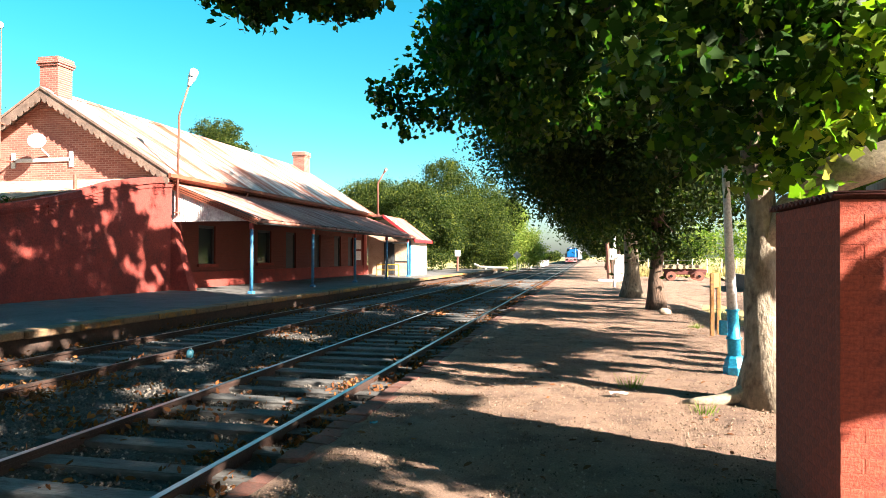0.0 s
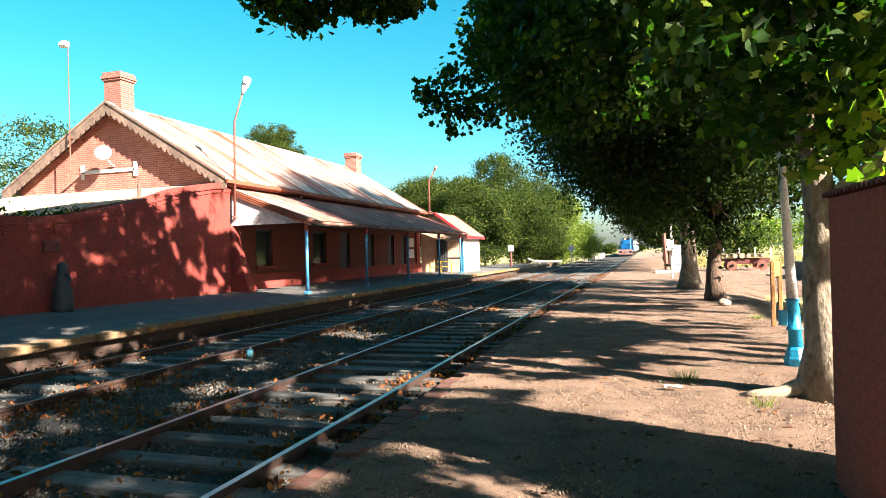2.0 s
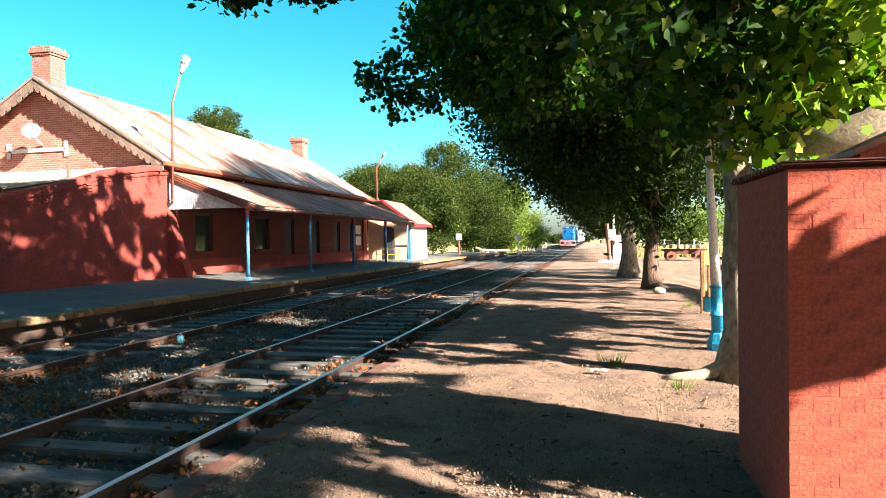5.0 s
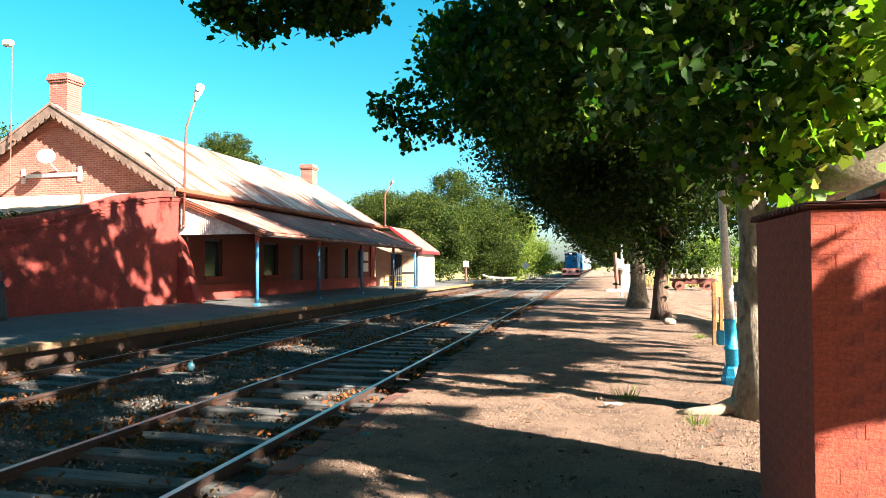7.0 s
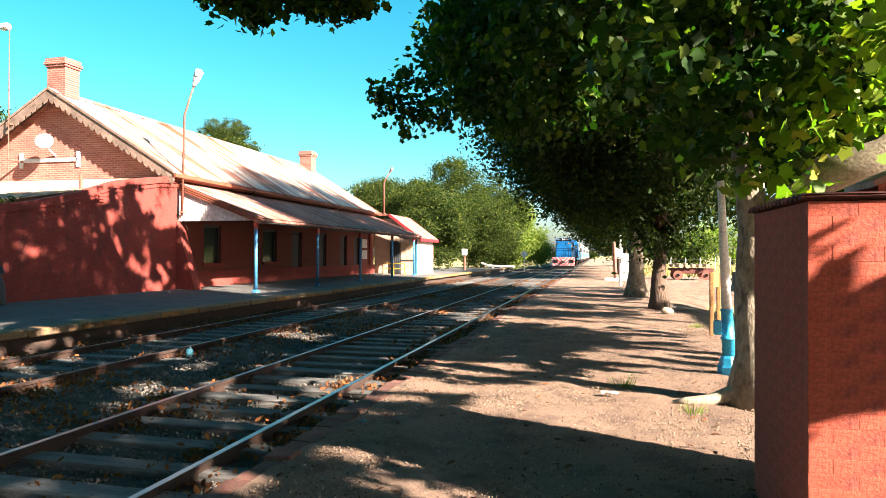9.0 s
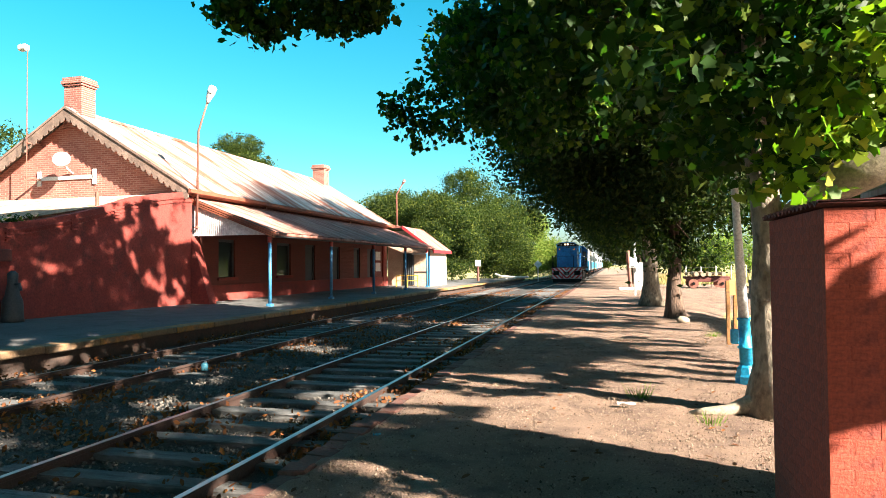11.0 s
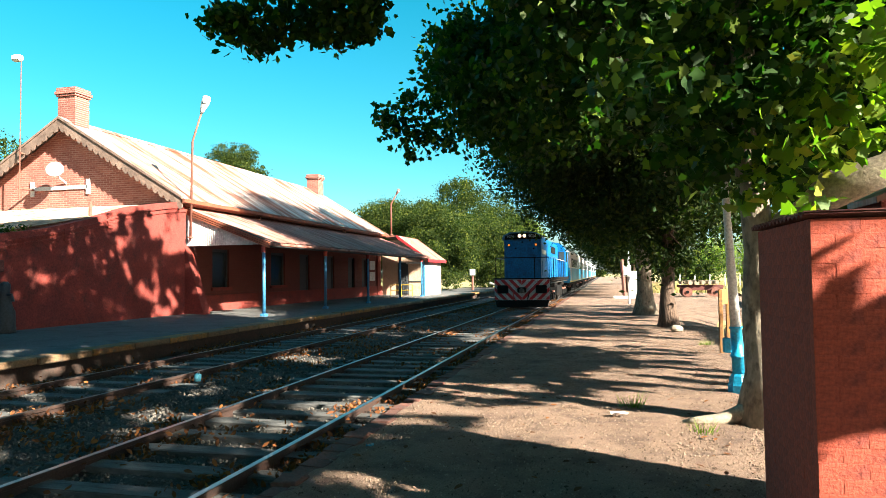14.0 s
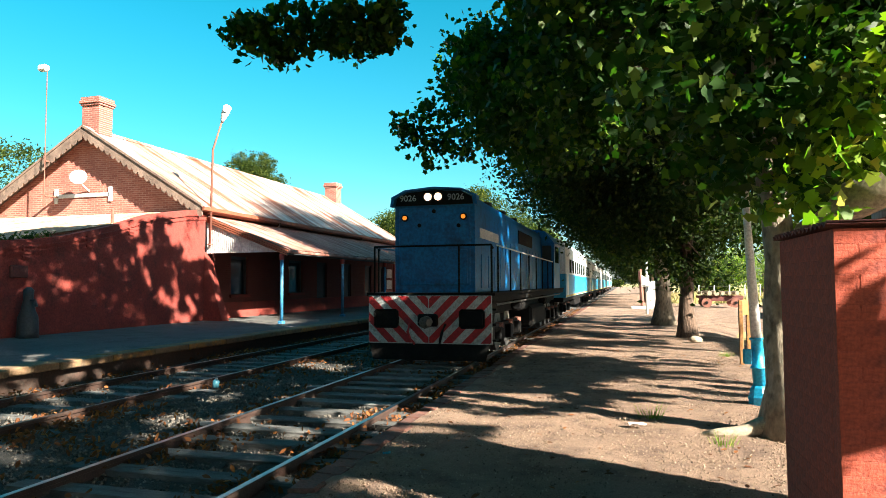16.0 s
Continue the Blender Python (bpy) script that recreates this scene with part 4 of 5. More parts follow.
    bm = bmesh.new(); tube(bm, [(-7.6, 72, -0.2), (-7.6, 72, 1.9)], [0.05, 0.05], 8)
    part("post", bm, M["white"], sg)
    bm = bmesh.new()
    prism(bm, [(-8.05, 1.75), (-7.6, 1.3), (-7.15, 1.75), (-7.6, 2.2)], "y", 71.9, 71.94)
    part("board", bm, M["white"], sg)
    bm = bmesh.new()
    prism(bm, [(-7.75, 1.75), (-7.6, 1.6), (-7.45, 1.75), (-7.6, 1.9)], "y", 71.885, 71.899)
    part("symbol", bm, M["lamp_grey"], sg)
    fb = root("picket_fence", "pale fence beside the level crossing", "fence")
    for k in range(22):
        part("picket", boxed(-8.6 + k * 0.06, -8.52 + k * 0.06, 84 + k * 2.0, 84.08 + k * 2.0, -0.3, 1.0), M["white"], fb)
    bx = root("relay_box", "dark signal post with a pale top beside the bushes", "signal")
    bm = bmesh.new(); tube(bm, [(-12.2, 62, 0.1), (-12.2, 62, 2.0)], [0.12, 0.1], 8)
    part("post", bm, M["rust_pole"], bx)
    part("box", boxed(-12.45, -11.95, 61.8, 62.1, 1.6, 2.2, bevel=0.03), M["lamp_grey"], bx)
    pl = root("slab_bench", "long low curved concrete slab at the platform's end", "bench")
    bm = bmesh.new(); tube(bm, [(-12, 70.5, 0.75), (-11.3, 70, 0.5), (-10, 70, 0.42), (-8.4, 70, 0.42)], [0.12, 0.12, 0.12, 0.1], 8)
    part("slab", bm, M["white_wall"], pl)
    for x in (-10.8, -9.9):
        part("leg", boxed(x, x + 0.2, 69.85, 70.15, 0.15, 0.36), M["white_wall"], pl)
    # pump at the yard wall
    wp = root("water_pump", "dark cast-iron water pump standing against the red wall", "water pump")
    bm = bmesh.new()
    ring_stack(bm, -13.85, 13.4, [(0.35, 0.26), (0.5, 0.24), (0.9, 0.22), (1.05, 0.16), (1.35, 0.11), (1.55, 0.12), (1.62, 0.05)], 14)
    part("body", bm, M["door_dark"], wp, smooth=True)
    bm = bmesh.new(); tube(bm, [(-13.85, 13.4, 1.3), (-13.6, 13.35, 1.3), (-13.55, 13.35, 1.15)], [0.04, 0.04, 0.04], 8)
    part("spout", bm, M["door_dark"], wp)
    pq = root("wall_plaque", "dark red plaque on the yard wall above the pump", "plaque")
    part("board", boxed(-14.2, -14.14, 13.15, 13.65, 1.85, 2.15, bevel=0.02), M["cart_red"], pq)


# ---- trees ----
def build_tree(name, label, base, height, r0, lobes, clumps, per, size, leafmat, barkmat, seed, shape=OVAL, limbs=7, tight=0.45, flare=1.5, lean=(0, 0), extra=None, hollow=0.22):
    r = np.random.RandomState(seed)
    rr = random.Random(seed)
    t = root(name, label, "tree")
    b = Vector(base)
    bm = bmesh.new()
    n = 9
    pts = [b + Vector((lean[0] * k / n * height, lean[1] * k / n * height, height * k / n - 0.12)) + Vector((rr.uniform(-1, 1), rr.uniform(-1, 1), 0)) * 0.05 * (k > 1) for k in range(n + 1)]
    rad = [r0 * (flare if k == 0 else 1.14 if k == 1 else 1 - 0.5 * k / n) for k in range(n + 1)]
    tube(bm, pts, rad, 14, wob=0.05, rnd=rr)
    trunk = part("trunk", bm, barkmat, t, smooth=True)
    tops = sorted(lobes, key=lambda q: -q[1][0])
    for k in range(limbs):
        c, q = tops[k % len(tops)]
        tip = Vector([c[i] + rr.uniform(-0.6, 0.6) * q[i] for i in range(3)])
        s = pts[rr.randint(5, n)]
        mid = s.lerp(tip, 0.45) + Vector((rr.uniform(-.3, .3), rr.uniform(-.3, .3), 0.35))
        bm = bmesh.new()
        a = r0 * rr.uniform(0.2, 0.36)
        tube(bm, [s, s.lerp(mid, 0.5) + Vector((0, 0, 0.1)), mid, mid.lerp(tip, 0.5), tip], [a, a * 0.8, a * 0.6, a * 0.38, a * 0.12], 8, wob=0.06, rnd=rr)
        # pale-barked trees get dark limbs too: the crown's shade put into colour
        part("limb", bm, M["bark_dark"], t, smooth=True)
    p = crown_points(r, lobes, clumps, per, tight)
    # hollows between the boughs
    p = p[[noise.noise(Vector(q) * 0.62) + 0.4 * noise.noise(Vector(q) * 1.7) < hollow for q in p]]
    if extra is not None:
        p = np.concatenate([p, extra])
    leaves("crown", r, p, size, leafmat, t, shape)
    return t


def build_bush(name, label, lobes, clumps, per, size, mt, seed, tight=0.7, trunk=None):
    r = np.random.RandomState(seed)
    t = root(name, label, "tree")
    # each great lobe breaks up into bosses of foliage with hollows between
    bosses = []
    for c, q in lobes:
        for k in range(16):
            d = r.normal(size=3)
            d /= np.linalg.norm(d)
            f = r.uniform(0.26, 0.46)
            bosses.append((tuple(np.array(c) + d * np.array(q) * r.uniform(0.55, 0.85)), tuple(np.array(q) * f)))
    lobes = bosses
    if trunk:
        bm = bmesh.new()
        x, y, h, q = trunk
        tube(bm, [(x, y, -0.3), (x + 0.1, y, h * 0.5), (x, y, h)], [q, q * 0.8, q * 0.4], 8)
        part("trunk", bm, M["bark_dark"], t)
    leaves("crown", r, crown_points(r, lobes, clumps, per, tight * 0.7, 0.75), size, mt, t, KITE)
    return t


def build_trees():
    tips = np.random.RandomState(77)
    sprays = [((-5.8, 9.8, 5.70), (0.25, 0.3, 0.12)), ((-5.4, 9.8, 5.56), (0.3, 0.3, 0.18)), ((-5.1, 9.8, 5.35), (0.24, 0.3, 0.2)), ((-4.7, 9.8, 5.48), (0.28, 0.3, 0.16)),
              ((-4.2, 9.8, 5.50), (0.3, 0.3, 0.2)), ((-3.8, 9.8, 5.34), (0.26, 0.3, 0.2)), ((-3.4, 9.8, 5.38), (0.24, 0.3, 0.18)), ((-3.2, 9.8, 5.56), (0.2, 0.3, 0.12)), ((-4.5, 9.8, 5.82), (1.5, 0.4, 0.16))]
    twig = [((-4.85, 15, 5.35), (0.25, 0.4, 0.25)), ((-4.5, 15, 5.1), (0.4, 0.5, 0.3)), ((-4.1, 15, 4.7), (0.4, 0.5, 0.35)), ((-4.2, 15, 5.6), (0.35, 0.5, 0.3)), ((-3.4, 15, 5.0), (0.5, 0.6, 0.6))]
    extra = np.concatenate([crown_points(tips, [((2.2, 8.4, 4.4), (0.9, 0.6, 0.5)), ((1.2, 7.7, 4.0), (1.0, 0.4, 1.0)), ((1.45, 8.0, 3.15), (0.6, 0.3, 0.75)), ((1.35, 9.3, 3.4), (0.5, 0.4, 0.7))], 230, 18, 0.2),
                            crown_points(tips, sprays, 230, 13, 0.125, 0.1), crown_points(tips, twig, 90, 14, 0.12, 0.2)])
    t1 = build_tree("plane_tree", "large plane tree with pale mottled bark beside the path", (1.82, 8.5, 0), 6.0, 0.19,
               [((1.0, 11.6, 5.9), (3.0, 3.4, 2.1)), ((2.7, 9.6, 4.4), (1.4, 1.5, 1.5)), ((-1.45, 14.2, 5.5), (1.6, 2.4, 1.4)), ((-2.6, 14.8, 6.3), (1.0, 1.6, 0.9)), ((3.8, 11.5, 5.0), (2.6, 3.0, 2.5)),
                # small lobes above z 10 are unseen, added to dapple the yard wall
                ((0.6, 8.8, 8.0), (2.6, 3.0, 1.5)), ((1.0, 12.2, 11.4), (1.1, 0.9, 0.8)), ((1.0, 13.5, 12.5), (0.55, 0.45, 0.4)), ((0.8, 13.0, 11.0), (0.5, 0.4, 0.35)), ((1.0, 13.9, 11.4), (0.4, 0.4, 0.3)), ((0.35, 6.6, 3.3), (0.3, 0.25, 0.12))],
               4600, 36, 0.122, M["leaf_plane"], M["bark"], 21, PLANE, 8, 0.24, 2.1, (-0.045, 0.0), extra, 0.12)
    bm = bmesh.new()
    tube(bm, [(1.72, 8.5, 0.34), (1.56, 8.45, 0.12), (1.3, 8.40, 0.03), (1.05, 8.36, 0.015), (0.9, 8.38, -0.02)], [0.15, 0.10, 0.07, 0.05, 0.035], 10)
    part("root", bm, M["root"], t1, "pale surface root", True)
    # stem wears the paler root colour; some sunlight is put into it
    bm = bmesh.new()
    tube(bm, [(1.76, 8.5, 1.7), (2.02, 8.38, 2.15), (2.4, 8.18, 2.48), (2.9, 7.98, 2.65), (3.6, 7.9, 3.3)], [0.12, 0.16, 0.2, 0.19, 0.12], 12, wob=0.05, rnd=random.Random(3))
    part("side_stem", bm, M["root"], t1, "thick pale side stem", True)
    # sunlit leaves low on the side stem; their sunlight is put into a brighter leaf colour
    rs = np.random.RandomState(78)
    tagged(leaves("foliage", rs, crown_points(rs, [((2.5, 7.3, 3.1), (0.6, 0.3, 0.5)), ((2.1, 7.6, 2.95), (0.5, 0.25, 0.3)), ((1.85, 7.7, 2.7), (0.22, 0.2, 0.3)), ((2.6, 7.2, 3.7), (0.4, 0.3, 0.4)), ((1.7, 7.7, 2.4), (0.2, 0.2, 0.22)), ((2.4, 7.35, 2.95), (0.3, 0.2, 0.2)), ((2.1, 7.5, 2.2), (0.4, 0.15, 0.08))], 84, 10, 0.13), 0.13, M["leaf_lit"], t1, PLANE), kind="stuff")
    # this crown and the next carry high leaf layers added to shade the veranda
    build_tree("street_tree", "shade tree with a dark brown trunk beside the path", (1.95, 22.0, 0), 4.4, 0.24,
               [((0.6, 22.5, 6.4), (4.0, 4.0, 3.0)), ((2.4, 21.0, 4.2), (2.6, 2.6, 1.6)), ((-1.0, 20.8, 5.9), (2.2, 3.0, 1.6)), ((1.4, 22.5, 11.5), (4.4, 4.4, 3.8)), ((1.75, 21.6, 2.9), (0.8, 0.8, 1.0)), ((1.9, 21.6, 2.5), (0.5, 0.45, 0.9)), ((2.1, 21.4, 2.6), (0.6, 0.5, 0.8)), ((1.3, 21.3, 3.2), (0.7, 0.5, 0.6)), ((0.9, 24.2, 3.9), (1.5, 3.0, 0.9))],
               4600, 40, 0.17, M["leaf_dark"], M["bark_dark"], 22, KITE, 9, 0.5, 1.5, (0, 0), canopy_points(8, -21.5, -15.2, 27.0, 36.0, 11.4, 12.6, 6.0, 0.2, 0.45, 1.0, 0.45))
    build_tree("plane_tree", "plane tree with a thick pale trunk beside the path", (1.6, 28.2, 0), 5.0, 0.34,
               [((0.2, 28.5, 6.5), (4.4, 4.2, 3.4)), ((-0.8, 30, 5.8), (2.0, 3.0, 1.8)), ((3.5, 28, 5.2), (2.6, 3, 2.2)), ((1.4, 29, 11.5), (4.4, 4.6, 3.8)), ((-0.5, 31.5, 4.4), (1.7, 3.5, 1.1)), ((0.6, 33.0, 3.6), (1.2, 2.5, 0.9))],
               4600, 40, 0.18, M["leaf_dark"], M["bark"], 23, KITE, 9, 0.55, 1.6, (0, 0), canopy_points(9, -21.5, -15.2, 36.0, 44.0, 11.4, 12.6, 6.0, 0.2, 0.45, 1.0, 0.45))
    for k, (x, y) in enumerate(((2.0, 51), (2.0, 60), (2.1, 71), (2.3, 84), (2.6, 100))):
        build_tree("street_tree", "dark leafy shade tree in the row along the track", (x, y, 0), 4.0, 0.24,
                   [((x + 0.6, y, 6.0), (3.4, 4.6, 3.4)), ((x + 0.7, y - 2, 3.6), (1.8, 2.6, 1.4)), ((x - 2.3, y, 5.0), (2.0, 3.6, 1.7)), ((x - 0.6, y + 1, 3.3), (1.6, 3.0, 1.2))], 1300, 36, 0.24, M["leaf_dark"], M["bark_dark"], 30 + k, KITE, 5, 0.7)
    # unseen trees added in the yard to the right, outside the view, so that their shade falls on the block, the path
    # and the track
    build_tree("street_tree", "unseen shade tree added in the yard behind the brick block", (8.6, 0.4, 0), 9.4, 0.27,
               [((9.0, 0.4, 8.4), (1.5, 1.5, 0.5))], 60, 30, 0.2, M["leaf_dark"], M["bark_dark"], 51, OVAL, 7, 0.3, 1.5, (0, 0),
               np.concatenate([canopy_points(1, -9.8, -1.3, 1.0, 12.6, 7.2, 8.0, 6.5, 0.2, 0.22, 0.85, 0.46, [(-3.4, -1.0, 8.2, 10.6), (-1.55, -1.0, 4.4, 5.6)]), canopy_points(5, -22.0, -11.4, 4.0, 19.2, 10.4, 11.2, 6.0, 0.2, 0.66),
                               canopy_points(6, -20.5, -13.2, 18.7, 21.8, 10.2, 11.0, 6.0, 0.2, 0.06, 0.8, 0.4), canopy_points(11, -18.4, -14.2, 21.0, 23.6, 10.2, 11.0, 6.0, 0.2, 0.34, 0.8, 0.4),
                               # layer 12 shades unseen ground round the camera to cut its bounce
                               canopy_points(12, -1.4, 6.0, -6.0, 3.9, 7.2, 8.0, 5.0, 0.22, 0.40, 0.9, 0.5), canopy_points(10, -11.6, -9.7, 3.0, 17.0, 7.2, 8.0, 6.0, 0.2, 0.26, 0.8, 0.42),
                               crown_points(np.random.RandomState(79), [((4.75, 3.05, 3.12), (0.34, 0.26, 0.22)), ((5.3, 2.5, 3.9), (0.3, 0.3, 0.12)), ((5.2, 2.8, 3.35), (0.3, 0.25, 0.16))], 34, 14, 0.10, 0.1)]))
    build_tree("street_tree", "unseen low-branched tree added in the yard to shade the path", (8.2, 9.6, 0), 4.0, 0.22,
               [((7.6, 9.6, 5.0), (1.0, 1.0, 0.5))], 40, 30, 0.2, M["leaf_dark"], M["bark_dark"], 59, OVAL, 6, 0.3, 1.5, (0, 0),
               np.concatenate([canopy_points(2, -2.9, -0.2, 10.0, 15.6, 4.2, 4.7, 5.0, 0.16, 0.40, 1.2, 0.3, [(-3.2, -0.9, 9.8, 10.6)]), canopy_points(4, -1.8, -0.1, 9.0, 10.3, 4.2, 4.7, 5.0, 0.16, 0.30, 1.2, 0.3, [(-2.4, -0.9, 9.4, 10.4)]), canopy_points(3, -0.5, 2.0, 9.8, 15.6, 4.2, 4.7, 5.0, 0.16, -0.08, 2.0, 0.35)]))
    for x, y, sd, reach in ((9.8, 14.6, 52, (-3.0, 1.3, 16.6, 24.0)), (11.8, 23.0, 53, (-3.2, 2.0, 25.4, 36.0)), (14.4, 16.4, 54, (2.6, 5.0, 16.2, 24.6))):
        build_tree("street_tree", "unseen shade tree added in the yard", (x, y, 0), 6.0, 0.25, [((x, y, 6.9), (1.0, 1.0, 0.4))], 50, 30, 0.2, M["leaf_dark"], M["bark_dark"], sd, OVAL, 6, 0.3, 1.5, (0, 0),
                   canopy_points(sd, *reach, 6.3, 6.9, 5.0, 0.2, 0.75 if sd == 54 else 0.03, 2.2, 0.45))
    # unseen tree added to shade the track, the train and the row's crowns
    build_tree("street_tree", "unseen tall shade tree added at the far side of the yard", (13.0, 19.5, 0), 11.0, 0.32, [((12.0, 19.5, 12.4), (2.0, 2.0, 0.6))], 100, 30, 0.22, M["leaf_dark"], M["bark_dark"], 55, OVAL, 9, 0.3, 1.5, (0, 0),
               canopy_points(55, -11.5, -3.4, 15.8, 36.0, 12.0, 13.0, 6.5, 0.24, 0.42, 1.0, 0.45))
    # unseen crown added overhead to hold skylight off the track
    build_tree("plane_tree", "unseen broad plane tree added behind the path, spreading over the track", (2.2, -1.5, 0), 7.4, 0.3, [((-1.5, -1.0, 9.4), (3.0, 3.0, 0.8))], 200, 30, 0.2, M["leaf_plane"], M["bark"], 60, OVAL, 9, 0.4, 1.5, (-0.05, 0),
               canopy_points(7, -26.0, -12.4, -4.0, 14.5, 8.5, 9.5, 3.6, 0.22, 0.4, 1.2, 0.6))
    # unseen row added behind the view to block more skylight
    for x, y, sd in ((2.4, -5.5, 56), (1.8, -13.5, 57), (-17.5, -6.0, 58), (-9.5, -11.5, 90), (-4.0, -17.0, 91), (-24.0, -3.0, 92)):
        build_tree("street_tree", "unseen tall shade tree added behind the path", (x, y, 0), 5.5, 0.3, [((x - 1.0, y, 8.6), (4.8, 4.2, 3.2)), ((x, y, 4.4), (3.6, 3.4, 2.6))], 560, 28, 0.34, M["leaf_dark"], M["bark_dark"], sd, KITE, 8, 0.5)
    # thicket beyond the station, left of the track
    B = "dense green tree in the thicket beyond the station"
    for lobes, n, sd, tr in (
            ([((-17, 66, 5.0), (5.0, 4.5, 4.6)), ((-14.2, 62, 3.0), (2.4, 3, 3.2)), ((-17, 66, 4.4), (3.6, 3.4, 3.4))], 1300, 61, (-17, 66, 5, 0.3)),
            ([((-12.6, 74, 4.8), (4.0, 5, 4.4)), ((-11.0, 78, 3.0), (2.4, 4, 3.0)), ((-12.6, 73, 4.0), (3.0, 3.6, 3.4))], 1200, 62, (-12.6, 74, 5, 0.3)),
            ([((-23, 72, 5.5), (6, 6, 5.2)), ((-23, 72, 5.0), (4.4, 4.4, 4.2))], 1000, 63, (-23, 72, 5, 0.3)),
            ([((-33, 82, 6.5), (8, 6, 6.0))], 800, 64, (-33, 82, 6, 0.4))):
        build_bush("thicket_tree", B, lobes, int(n * 1.9), 48, 0.2, M["leaf_bush"], sd, 0.55, tr)
    build_bush("thicket_tree", "tall green tree behind the thicket", [((-13.4, 82, 7.6), (4.2, 4.5, 4.6)), ((-17.8, 80, 8.2), (4.4, 4.0, 4.8)), ((-22.7, 80, 6.6), (4.4, 4.0, 4.4))], 2300, 44, 0.24, M["leaf_bush"], 68, 0.6, (-12.8, 84, 8, 0.35))
    build_bush("thicket_tree", "bright green tree beside the far track", [((-10.2, 85, 4.6), (3.2, 5, 4.4)), ((-8.0, 88, 2.8), (2.2, 4, 2.6))], 1500, 44, 0.22, M["grass"], 65, 0.6, (-11.2, 88, 4, 0.2))
    build_bush("tall_tree", "round-crowned tall tree behind the station roof", [((-43.8, 72, 14.8), (3.9, 4.2, 3.0)), ((-43.8, 72, 14.2), (3.0, 3.0, 2.4))], 700, 46, 0.22, M["leaf_bush"], 66, 0.4, (-43.8, 72, 14, 0.4))
    build_bush("tall_tree", "leafy tree behind the yard", [((-38.6, 36, 5.8), (5.2, 5, 4.8))], 800, 40, 0.19, M["leaf_bush"], 67, 0.5, (-38.6, 36, 5, 0.4))
    for k, (x, y, s) in enumerate(((12, 110, 5), (22, 118, 6), (34, 112, 5.5), (46, 120, 6.5), (17, 150, 7), (62, 125, 7))):
        build_bush("field_tree", "green tree at the far edge of the field", [((x, y, s * 0.65), (s * 1.1, s, s * 0.75))], 200, 30, 0.5, M["grass"] if k % 2 else M["leaf_bush"], 70 + k, 1.0, (x, y, s * 0.6, 0.3))
    for k, (x, y, s) in enumerate(((-22, 170, 3), (-30, 190, 5), (-14, 260, 2.4), (-4, 330, 2.6), (-44, 200, 7))):
        build_bush("far_tree", "hazy distant tree beyond the level crossing", [((x, y, s * 0.6), (s * 1.4, s, s * 0.6))], 130, 26, 0.7, M["leaf_bush"], 80 + k, 1.2, (x, y, s * 0.5, 0.3))


